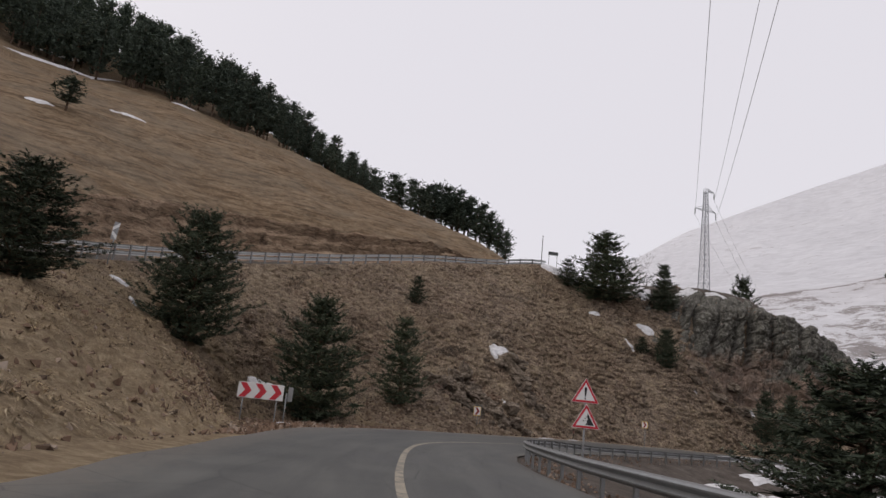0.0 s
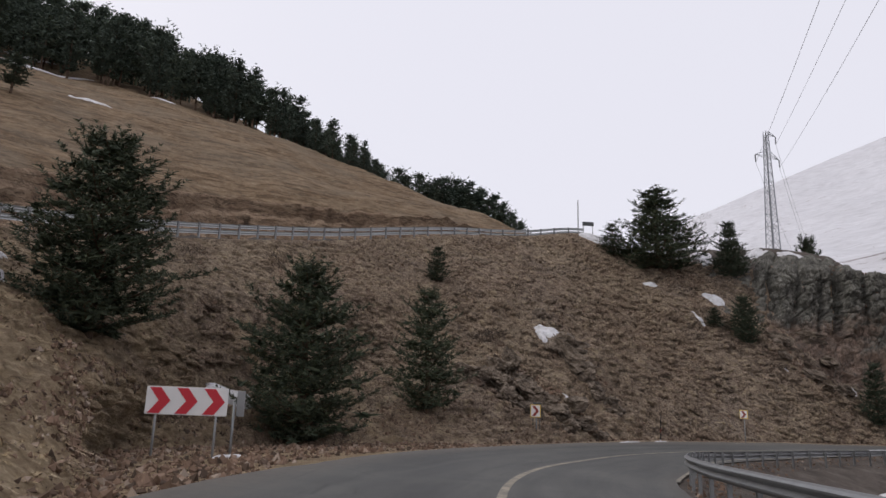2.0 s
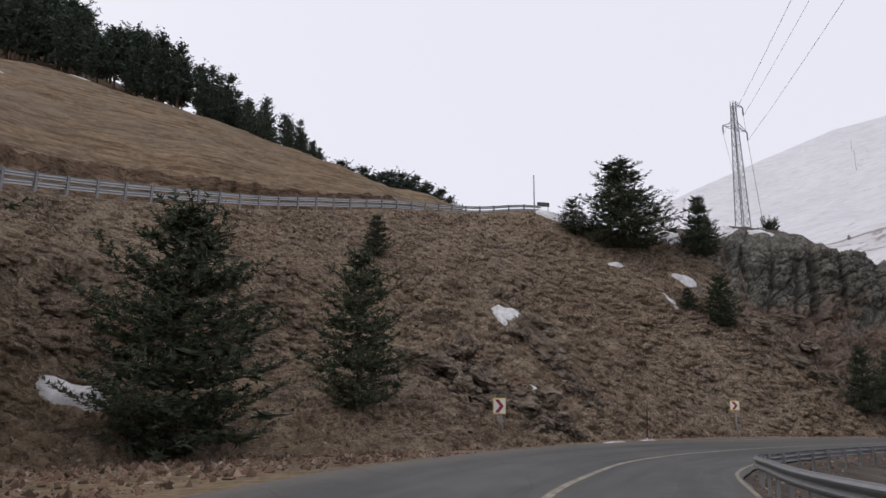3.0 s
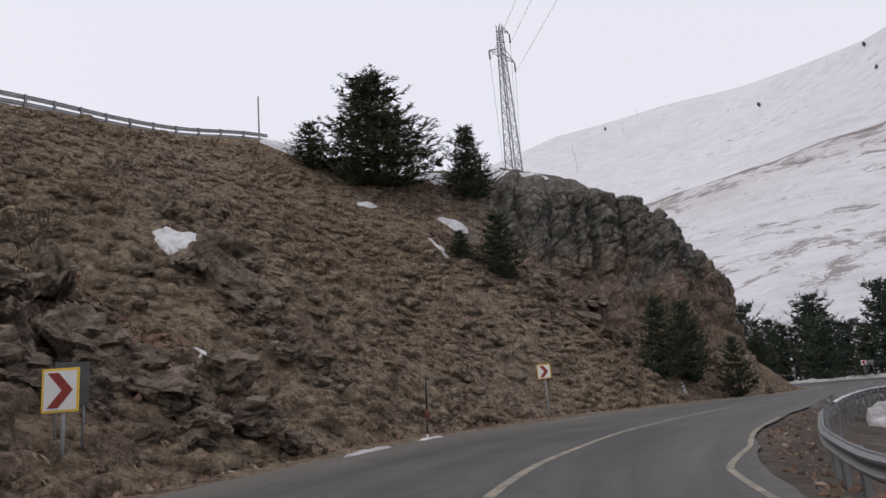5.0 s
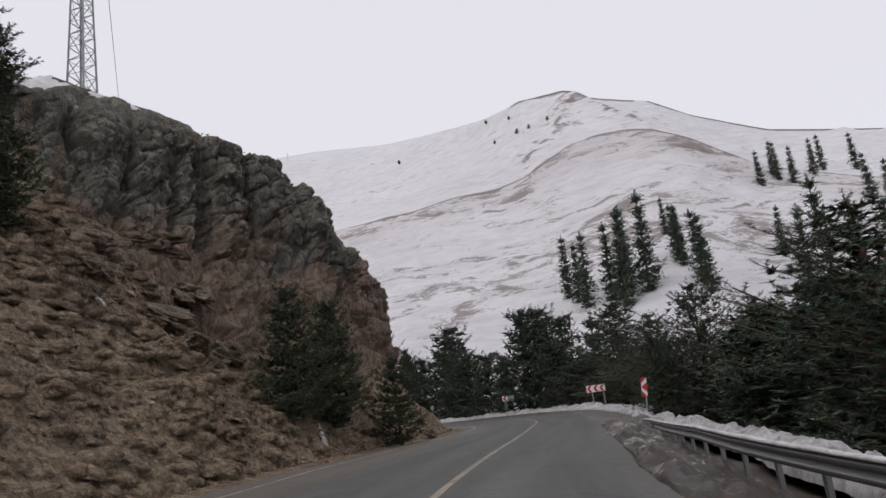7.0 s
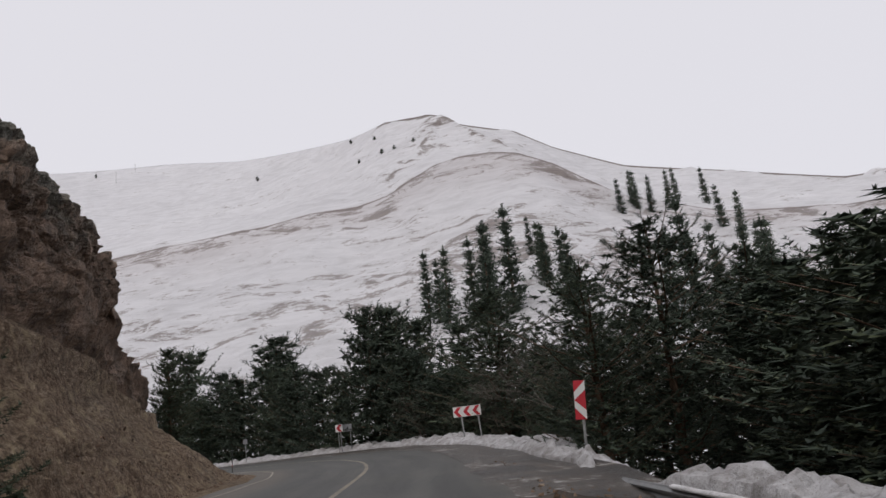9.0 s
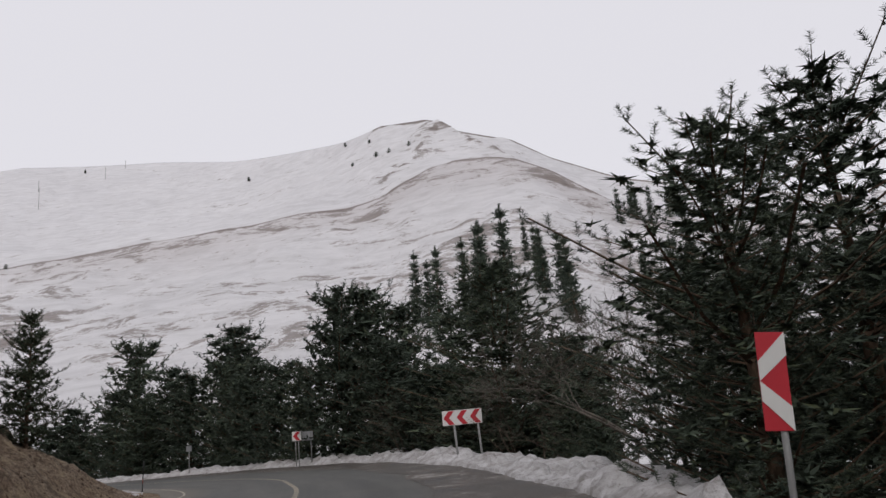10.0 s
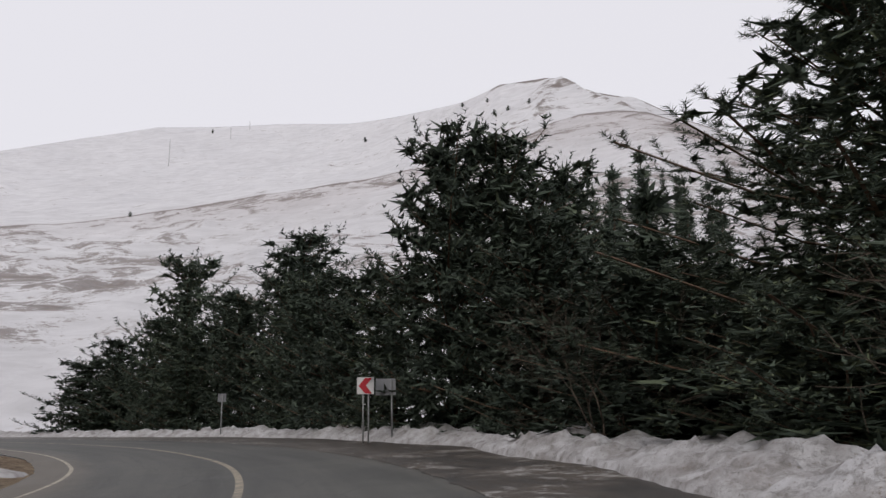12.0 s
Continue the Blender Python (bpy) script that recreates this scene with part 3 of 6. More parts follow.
slope, sv, sf = sheet("hillside_slope", 0, 4, EARTH)
tagged(slope, "steep brown slope of dry grass, soil and scree", "slope", kind="structure")
upper, uv_, uf = sheet("upper_road", 4, 5, GRAVEL)
cutbank, cv, cf = sheet("bank_cut", 5, 6, CUT)
tagged(upper, "upper road running along the hillside shelf", "road", kind="structure")
tagged(cutbank, "eroded brown cut bank above the upper road", "slope", kind="structure")
pasture, pv, pf = sheet("hill_pasture", 6, 9, PASTURE)
tagged(pasture, "tawny dry-grass hill rising to a forest edge", "hill", kind="structure")

from mathutils.bvhtree import BVHTree

ground_verts, ground_faces = [], []
for vs, fs in ((sv, sf), (uv_, uf), (cv, cf), (pv, pf)):
    b0 = len(ground_verts)
    ground_verts += [Vector(v) for v in vs]
    ground_faces += [tuple(b0 + i for i in f) for f in fs]

# ---- the outer side of the road: verge, snow and the drop to the valley ----
SIDE = ((-3.4, -0.05), (-4.6, -0.1), (-6.5, -0.4), (-10, -1.5), (-18, -3.2), (-32, -7), (-48, -14))


def right_side():
    ss = np.arange(0, ROAD_LENGTH - 1, 0.5)
    offs, zs = np.array([o for o, _ in SIDE]), np.array([z for _, z in SIDE])
    fine = np.concatenate([np.linspace(offs[i], offs[i + 1], 12, endpoint=False) for i in range(len(offs) - 1)] + [offs[-1:]])
    verts = []
    for s in ss:
        base = road_at(s, 0)
        for o in fine:
            p = road_at(s, o)
            z = base[2] + np.interp(-o, -offs, zs) + (p[2] - base[2]) * max(0, 1 + (o + 3.4) / 8)
            z -= 0.14 * min(1, max(0, (-o - 4) / 1.2)) * float(np.interp(s, (85, 98, 135, 150), (0, 1, 1, 0)))
            a = min(1, max(0, (-o - 4) / 4))
            z += a * (0.5 * noise.fractal((p[0] * 0.12, p[1] * 0.12, 0.3), 1, 2, 4) + 0.1 * noise.noise((p[0], p[1], 1)))
            verts.append((p[0], p[1], z))
    n = len(fine)
    faces = [(i * n + j, i * n + j + 1, (i + 1) * n + j + 1, (i + 1) * n + j) for i in range(len(ss) - 1) for j in range(n - 1)]
    ob = mesh_part("outer_verge", verts, [f[::-1] for f in faces], GRAVEL, smooth=True)
    ob.data.materials.append(SNOW)
    snowy = []
    for i in range(len(ss) - 1):
        for j in range(n - 1):
            a = verts[i * n + j]
            snowy.append(int(-fine[j] > (7.5 if ss[i] > 172 else 12.5) + 2.5 * noise.noise((a[0] * 0.2, a[1] * 0.2, 4)) + 1.2 * noise.noise((a[0], a[1], 6)) and ss[i] > 108 + 12 * noise.noise((a[0] * 0.15, a[1] * 0.15, 9))))
    ob.data.polygons.foreach_set("material_index", snowy)
    return ob, verts, faces


verge, vv, vf = right_side()
tagged(verge, "stony brown ground falling away beyond the guardrail", "ground", kind="structure")
b0 = len(ground_verts)
ground_verts += [Vector(v) for v in vv]
ground_faces += [tuple(b0 + i for i in f) for f in vf]

# ---- valley and mountain: one sheet out to the horizon, by bearing from (50, 85) ----
# bearing, height of the toe, near ridge distance and height, crest distance and height
BEARINGS = [(-180, -14, 300, 10, 900, 60), (-90, -14, 300, 10, 900, 60), (-30, -14, 300, 10, 900, 60), (0, -14, 330, 20, 950, 110), (7, -14, 400, 45, 1250, 230),
            (10.5, -14, 470, 75, 1300, 312), (15, -14, 520, 100, 1344, 388), (20, -14, 540, 118, 1344, 436), (25, -14, 545, 128, 1358, 484), (30, -14, 540, 137, 1344, 517),
            (39, -14, 500, 146, 1260, 511), (41, -14, 490, 146, 1210, 494), (45, -14, 470, 146, 1110, 456), (50.5, -14, 455, 150, 900, 384), (54.3, -14, 450, 150, 790, 347), (57.4, -14, 445, 156, 705, 325),
            (61.2, -14, 440, 170, 690, 321), (62.2, -14, 438, 171, 690, 318), (63.4, -14, 435, 172, 690, 307), (66, -14, 430, 170, 690, 297), (68.4, -14, 425, 165, 690, 288), (71.4, -14, 420, 151, 690, 263), (76.8, -14, 420, 121, 690, 229),
            (84, -14, 420, 100, 690, 202), (92, -14, 420, 88, 690, 168), (120, -14, 400, 70, 750, 140), (150, -14, 320, 30, 850, 90), (180, -14, 300, 10, 900, 60)]


def mountain():
    bt = np.array(BEARINGS, float)
    az = np.concatenate([np.arange(-180, 0, 4.0), np.arange(0, 100, 0.33), np.arange(100, 180.1, 4)])
    par = np.stack([np.interp(az, bt[:, 0], bt[:, i]) for i in range(6)], 1)
    rad = np.concatenate([np.linspace(0, 1, 16, endpoint=False), np.linspace(1, 1.92, 40, endpoint=False), np.linspace(1.92, 2.06, 22, endpoint=False), np.linspace(2.06, 3, 52, endpoint=False),
                          np.linspace(3, 4, 10)])
    verts, bare, veil = [], [], []
    for a, (_, toe, d1, z1, d2, z2) in zip(az, par):
        sx, sy = math.sin(radians(a)), math.cos(radians(a))
        for r in rad:
            if r < 1:
                d, z = 130 * r, -22 + (toe + 22) * r
            elif r < 2:
                t = r - 1
                d = 130 + (d1 - 130) * t
                z = toe + (z1 - toe) * (0.75 * t + 0.25 * t * t)
            elif r < 3:
                t = r - 2
                d = d1 + (d2 - d1) * t
                z = z1 + (z2 - z1) * (t * 0.9 + 0.1 * math.sin(t * math.pi / 2)) - (z2 - z1) * 0.1 * math.sin(t * math.pi)
            else:
                t = r - 3
                d, z = d2 + 3500 * t * t, z2 - 260 * min(1, t * 1.5)
            x, y = 50 + d * sx, 85 + d * sy
            k = (1 - 0.85 * math.exp(-((r - 2) / 0.12) ** 2)) * min(1, max(0, (d - 110) / 250)) * (1 - min(1, abs(r - 3) < 0.06))
            q = Vector((x * 0.008, y * 0.008, 0.7))
            z += k * (13 * (0.6 - abs(noise.fractal(q, 1.0, 2.1, 5))) + 2.6 * noise.fractal(q * 6, 0.9, 2, 3) - 4)
            spur, rocky = 0.0, 0.0
            if r > 1.9:                      # the sub-peak and its two arms
                for (a1, r1), (a2, r2), tall in (((62.4, 2.74), (67.5, 2.3), 17), ((62.4, 2.74), (57.5, 2.16), 11)):
                    ex, ey = (a2 - a1) * 10, (r2 - r1) * 250
                    gx, gy = (a - a1) * 10, (r - r1) * 250
                    t2 = min(1, max(0, (gx * ex + gy * ey) / (ex * ex + ey * ey)))
                    gap = math.hypot(gx - ex * t2, gy - ey * t2) * (1 + 0.4 * noise.noise((a * 0.5, r * 9, 2)))
                    spur = max(spur, 1.1 * tall * (1 - 0.5 * t2) * math.exp(-gap / 20))
                    rocky = max(rocky, math.exp(-(gap / 5) ** 2), 0.35 * math.exp(-(gap / 40) ** 2))
            z += spur
            verts.append((x, y, z))
            wob = 0.006 * noise.noise((a * 0.4, 3, 5))
            below = r - 2.0 + wob                 # bare earth below the shelf line, snow above it
            shelf = (1 / (1 + (below / 0.13) ** 4) if below < 0 else math.exp(-below / 0.012)) * min(1, max(0, (a - 8) / 30)) * (0.75 + 0.5 * noise.noise((a * 0.12, r * 3, 5)))
            patch = math.exp(-((a - 70.5) / 3.5) ** 2 - ((r - 1.95) / 0.06) ** 2)
            line = math.exp(-(below / 0.008) ** 2) * 0.35
            low = math.exp(-((r - 1.55) / 0.25) ** 2) * 0.22
            crest = 1.6 * math.exp(-((r - 3) / 0.03) ** 2) * min(1, max(0, (a - 56) / 3))
            broken = 0.45 + 0.9 * noise.noise((a * 0.9, r * 14, 7))
            veil.append(min(1, 0.9 * shelf + 0.3 * patch))
            bare.append(min(1, 0.22 * shelf + low + line * 0.8 + 0.25 * patch + 0.7 * max(0, broken) * rocky + 0.7 * crest))
    n = len(rad)
    faces = [(i * n + j, i * n + j + 1, (i + 1) * n + j + 1, (i + 1) * n + j) for i in range(len(az) - 1) for j in range(n - 1)]
    ob = mesh_part("ground", verts, [f[::-1] for f in faces], MOUNTAIN, smooth=True)
    at = ob.data.attributes.new("bare", "FLOAT", "POINT")
    at.data.foreach_set("value", bare)
    at = ob.data.attributes.new("veil", "FLOAT", "POINT")
    at.data.foreach_set("value", veil)
    return tagged(ob, "snow-covered valley and mountain with bare brown ridges", "mountain", kind="structure"), verts, faces


mount, mv, mf = mountain()
b0 = len(ground_verts)
ground_verts += [Vector(v) for v in mv]
ground_faces += [tuple(b0 + i for i in f) for f in mf]
GROUND = BVHTree.FromPolygons(ground_verts, ground_faces)


def ground(x, y):
    hit = GROUND.ray_cast(Vector((x, y, 900)), Vector((0, 0, -1)))
    return hit[0].z if hit[0] else 0.0


def ground_normal(x, y):
    hit = GROUND.ray_cast(Vector((x, y, 900)), Vector((0, 0, -1)))
    n = hit[1] if hit[0] else Vector((0, 0, 1))
    return n if n.z > 0 else -n


# ---- trees ----
def tuft(rng, c, axis, ln, r, count, wide, verts, faces):
    """One shoot: needles standing out all round a short twig."""
    side = axis.cross(Vector((0.31, 0.52, 0.79))).normalized()
    other = axis.cross(side)
    for _ in range(count):
        a = rng.uniform(0, 6.283)
        out = side * math.cos(a) + other * math.sin(a)
        p = c + axis * ln * rng.uniform(-0.15, 1.0)
        d = (out * rng.uniform(0.55, 1.1) + axis * rng.uniform(0.25, 0.9)).normalized()
        q = p + d * r * rng.uniform(0.7, 1.15)
        sd = d.cross(Vector((rng.gauss(0, 1), rng.gauss(0, 1), rng.gauss(0, 1)))).normalized() * wide * rng.uniform(0.7, 1.3)
        k = len(verts)
        verts += [p - sd, p + sd, q]
        faces.append((k, k + 1, k + 2))


def heart(rng, o, r, flat, verts, faces):
    """A knot of shaded inner foliage: broad sprays of needles out of one place."""
    for _ in range(9):
        d = Vector((rng.gauss(0, 1), rng.gauss(0, 1), rng.gauss(0, 1))).normalized()
        sd = d.cross(Vector((rng.gauss(0, 1), rng.gauss(0, 1), rng.gauss(0, 1)))).normalized() * r * rng.uniform(.16, .28)
        c = o - d * r * .35
        tip = o + Vector((d.x, d.y, d.z * flat + .1)) * r * rng.uniform(.9, 1.5)
        k = len(verts)
        verts += [c - sd, c + sd, tip]
        faces.append((k, k + 1, k + 2))


SIZES = {}


def pine(key, seed, height, spread, bare, whorls, arms, spacing, r, count, wide, hearts, core, ragged, needles, shape, lift, curl, label):
    """A conifer: tapered trunk, limbs that rise and curl, side twigs ending in shoots of needles.
    shape: how fast the crown narrows towards the top; spacing: metres between twigs; r: needle length; hearts, core: inner foliage on the limbs and round the trunk."""
    rng = random.Random(seed)
    tree = tagged(new("pine_tree"), label, "tree")
    bmt, bml = bmesh.new(), bmesh.new()
    lean = Vector((rng.uniform(-.025, .025), rng.uniform(-.025, .025), 1))
    segs = 7
    pts = [Vector((lean.x * height * i / segs + rng.uniform(-.03, .03) * (0 < i), lean.y * height * i / segs, height * i / segs)) for i in range(segs + 1)]
    r0 = height * 0.011 + 0.03
    pts[0].z = -0.5
    for i in range(segs):
        tube(bmt, pts[i], pts[i + 1], r0 * (1 - i / segs) + 0.012, r0 * (1 - (i + 1) / segs) + 0.012, 7)
    verts, faces = [], []
    for w in range(whorls):
        g = min(0.97, max(0.0, (w + rng.uniform(-.4, .4)) / whorls))
        z = height * (bare + (1 - bare) * g)
        prof = (1 - g) ** shape * min(1, 0.6 + 0.4 * g / 0.22)
        reach = spread * (0.06 + prof) * rng.uniform(1 - ragged, 1 + 0.4 * ragged)
        n = max(3, int(round(arms * (0.6 + 0.5 * prof))))
        a0 = rng.uniform(0, 6.3)
        for k in range(int(core * (0.3 + prof))):           # the dense shaded middle of the crown
            a = rng.uniform(0, 6.283)
            f = reach * rng.uniform(.05, .78)
            heart(rng, Vector((lean.x * z + math.cos(a) * f, lean.y * z + math.sin(a) * f, z + f * (lift + .4 * g) + rng.uniform(-.5, .5) * height / whorls)), r * rng.uniform(1.4, 2.7), .7, verts, faces)
        for k in range(n):
            a = a0 + 6.283 * k / n + rng.uniform(-.4, .4)
            ln = min(reach * rng.uniform(1 - 1.3 * ragged, 1.12), 0.12 * spread + 0.9 * height * (1 - bare) * (1 - g))
            if ln < 0.12:
                continue
            rise = lift + 0.45 * g * g + rng.uniform(-.13, .13)
            start = Vector((lean.x * z, lean.y * z, z))
            flat = Vector((math.cos(a), math.sin(a), 0))
            side = Vector((-flat.y, flat.x, 0))
            bow = rng.uniform(-.25, .25)
            at = lambda t: start + flat * ln * t * (1 - 0.12 * rise * t) + side * bow * ln * t * t * 0.5 + Vector((0, 0, ln * (rise * t + curl * t * t)))
            if spacing < 0.8 or k % 2 == 0:
                for t in (0, .5):
                    tube(bml, at(t), at(t + .5), (0.01 + 0.011 * ln) * (1 - 0.8 * t), (0.01 + 0.011 * ln) * (0.8 - 0.75 * t), 3)
            m = max(2, int(round(ln / spacing)))
            for i in range(m):
                t = 0.2 + 0.8 * (i + rng.random()) / m
                c = at(t)
                tang = (at(min(1, t + .05)) - at(t - .05)).normalized()
                s1 = 1 if (i + k) % 2 else -1
                reach2 = min((1.08 - t) * 0.5 * ln, 3.2 * spacing) * rng.uniform(.5, 1.1)
                way = (tang * .65 + side * s1 * .75 + Vector((0, 0, rng.uniform(.05, .45)))).normalized()
                far = c + way * reach2
                axis = (way + Vector((0, 0, rng.uniform(.2, .8)))).normalized()
                tuft(rng, c, (far - c).normalized(), reach2, r * .85, int(count * min(1.6, .35 + reach2 / (5 * r))), wide, verts, faces)
                tuft(rng, far, axis, r * 1.8, r, count, wide, verts, faces)
                if rng.random() < hearts and t < 0.75:
                    heart(rng, c + way * reach2 * rng.uniform(0, .7), r * rng.uniform(1.0, 1.7) * (1.15 - 0.45 * t), .6, verts, faces)
            e = at(1.0)
            tuft(rng, e, ((e - at(.9)).normalized() + Vector((0, 0, .5))).normalized(), r * 2.3, r, count, wide, verts, faces)
    top = Vector((lean.x * height, lean.y * height, height))
    for q in range(9):
        b = rng.uniform(0, 6.3)
        tuft(rng, top * (0.88 + 0.011 * q), Vector((math.cos(b) * .35 * (q < 4), math.sin(b) * .35 * (q < 4), 1)).normalized(), r * 2.6, r * .9, count, wide, verts, faces)
    tagged(part("trunk", bmt, BARK, tree, smooth=True))
    tagged(part("limb", bml, BARK, tree), kind="stuff")
    tagged(mesh_part("crown", verts, faces, needles, tree), kind="stuff")
    rr = np.array([math.hypot(v.x, v.y) for v in verts])
    SIZES[key] = (max(v.z for v in verts), 2 * float(np.percentile(rr, 97)))
    return tree


def plant(model, x, y, dz=0.0, turn=0.0, scale=1.0, label=""):
    wide, tall = scale if isinstance(scale, tuple) else (scale, scale)
    m = pose(x, y, ground(x, y) + dz, 0, 0, turn) @ Matrix.Diagonal((wide, wide, tall, 1))
    ob = copy_thing(model, m)
    ob.matrix_basis = m
    if label:
        tagged(ob, label)
    return ob


KINDS = (       # key, seed, height, spread, bare foot, whorls, limbs, twig spacing, needle length, needles, needle width, inner foliage, core, raggedness, material, shape, lift, curl
    ("slope_a", 3, 8.0, 2.7, 0.01, 20, 8, 0.29, 0.16, 20, 0.02, 0.8, 13, 0.3, NEEDLE, 0.72, 0.12, 0.18, "dense young pine on the dry slope"),
    ("slope_b", 5, 8.0, 2.7, 0.01, 20, 8, 0.29, 0.16, 20, 0.02, 0.8, 14, 0.36, NEEDLE, 0.6, 0.12, 0.24, "dense young pine on the dry slope"),
    ("slope_c", 6, 8.0, 2.3, 0.05, 18, 7, 0.32, 0.16, 18, 0.019, 0.6, 9, 0.36, NEEDLE, 0.62, 0.16, 0.2, "thin young pine on the dry slope"),
    ("near_a", 13, 12.0, 3.8, 0.03, 18, 6, 0.28, 0.12, 44, 0.0075, 0.8, 30, 0.45, NEEDLE_DARK, 0.52, 0.3, 0.34, "tall dark pine beyond the guardrail"),
    ("close_a", 14, 14.0, 4.6, 0.04, 21, 8, 0.28, 0.13, 46, 0.008, 0.8, 64, 0.4, NEEDLE_DARK, 0.55, 0.12, 0.3, "large open-crowned pine leaning over the snow bank"),
    ("tall_a", 11, 14.0, 4.0, 0.01, 18, 7, 0.5, 0.24, 10, 0.04, 0.9, 30, 0.45, NEEDLE_DARK, 0.42, 0.14, 0.3, "tall dark pine in the grove beyond the snow bank"),
    ("tall_b", 12, 14.0, 4.4, 0.01, 17, 7, 0.52, 0.24, 10, 0.04, 0.9, 32, 0.5, NEEDLE_DARK, 0.34, 0.12, 0.34, "tall dark pine in the grove beyond the snow bank"),
    ("far_a", 21, 13.0, 3.2, 0.16, 11, 5, 1.1, 0.5, 5, 0.13, 0.8, 2, 0.45, NEEDLE_DARK, 0.6, 0.12, 0.2, "dark pine at the forest edge on the hill"),
    ("far_b", 22, 13.0, 3.4, 0.26, 10, 5, 1.1, 0.5, 5, 0.13, 0.8, 2, 0.5, NEEDLE_DARK, 0.42, 0.15, 0.22, "dark pine at the forest edge on the hill"),
    ("spruce", 31, 13.0, 1.7, 0.01, 19, 6, 0.8, 0.36, 6, 0.07, 0.4, 4, 0.4, NEEDLE_DARK, 1.0, -0.25, 0.12, "slim dark spruce on the snowy mountainside"),
)
MODELS = {row[0]: pine(*row) for row in KINDS}


def bilinear(gu, gv, net=None):
    net = grid if net is None else net
    i, j = min(int(gu), NU - 2), min(int(gv), NV - 2)
    a, b = gu - i, gv - j
    return net[i, j] * (1 - a) * (1 - b) + net[i + 1, j] * a * (1 - b) + net[i, j + 1] * (1 - a) * b + net[i + 1, j + 1] * a * b


def scaled(model, x, y, wide, tall, turn=0.0, dz=0.0, label=""):
    """A copy of a tree model brought to the given width and height in metres."""
    h, w = SIZES[model]
    return plant(MODELS[model], x, y, dz, turn, (wide / w, tall / h), label)


# ---- pines on the slope and by the cliff: x, y, width, height ----
for x, y, w, h, model, turn in ((-18.0, 29.2, 6.2, 10.5 - ground(-18, 29.2), "slope_b", 20), (-16.0, 43.9, 7.0, 8.8, "slope_b", 70), (-9.2, 51.5, 6.8, 9.2, "slope_b", 130),
                                (-3.9, 58.6, 5.0, 7.4, "slope_c", 200), (-4.9, 77, 2.6, 3.3, "slope_c", 40), (19.2, 99.7, 10.8, 10.4, "slope_a", 10),
                                (14.2, 101, 4.0, 4.2, "slope_c", 80), (27.6, 100.8, 4.8, 7.0, "slope_a", 50), (23, 92.8, 2.4, 2.4, "slope_c", 30),
                                (26, 92.6, 3.8, 5.2, "slope_b", 160), (38.3, 92.4, 4.2, 6.6, "slope_c", 210), (42, 94.2, 4.2, 6.8, "slope_b", 300),
                                (47.6, 95, 3.4, 5.2, "slope_c", 100), (71, 117, 3.2, 6.2, "slope_c", 15), (49, 128.9, 7.6, 30.9 - ground(49, 128.9), "slope_b", 60), (8.7, 14.4, 4.8, 4.3, "slope_b", 0)):
    scaled(model, x, y, w, h, turn, -0.1)

rng = random.Random(4)
# ---- forest along the crest of the hill ----
woods_v, woods_f = [], []
made = 0
while made < 300:
    st = rng.uniform(1.6, 6.3)
    low = 8.02 + max(0, st - 6.2) * 0.1
    v = low + (9.0 - low) * rng.random() ** 1.7 * (1 if st < 6 else 0.5)
    p = bilinear(st * SPAN, float(np.interp(v, across, range(NV))))
    sc = float(np.interp(st, (3.8, 4.5, 5, 5.5, 6, 6.3), (1.2, 1.08, 0.95, 0.76, 0.56, 0.4))) * rng.uniform(0.68, 1.22)
    m = pose(p[0], p[1], p[2] - 0.4, 0, 0, rng.uniform(0, 360)) @ Matrix.Diagonal((sc * 1.3, sc * 1.3, sc, 1))
    model = MODELS[rng.choice(("far_a", "far_b", "far_a"))]
    made += 1
    if v < low + 0.16:
        ob = copy_thing(model, m)
        ob.matrix_basis = m
        tagged(ob, group="forest edge on the hill")
    else:
        for child in model.children:
            if child.name.startswith(("crown", "trunk")):
                b1 = len(woods_v)
                woods_v += [m @ q.co for q in child.data.vertices]
                woods_f += [tuple(b1 + q for q in pl.vertices) for pl in child.data.polygons]
tagged(mesh_part("pine_forest", woods_v, woods_f, NEEDLE_DARK), "dense dark pine forest behind the hill's crest", "forest", kind="stuff")
scaled("far_b", -61.2, 97.3, 5.2, 5.6, 30, -0.1, "lone dark pine standing on the dry pasture")
for i, (x, y, w, top) in enumerate(((-29, 350.5, 15, 117), (-22.7, 351, 12, 116), (-17, 348, 14, 114), (-11.2, 351.5, 13, 113), (-5.1, 349, 12, 109.5), (1.2, 351, 13, 107), (6, 349, 9, 102), (10, 349, 8, 98), (14, 348, 7, 93), (18, 347, 6, 90),
                                    (-38.5, 298, 11, 101), (-32, 319, 12, 106), (-45, 280, 10, 96), (-26, 338, 12, 109), (-14, 344, 11, 108), (-50, 255, 9, 91))):
    scaled("far_b" if i % 3 else "far_a", x, y, w, min(25, max(6, top - ground(x, y))), i * 47, -0.4, "dark pine on the ridge behind the upper road")
    scaled("far_a", x + 4, y - 7, w * 1.15, min(20, max(5, (top - ground(x, y)) * 0.78)), i * 83, -0.4, "dark pine on the ridge behind the upper road")

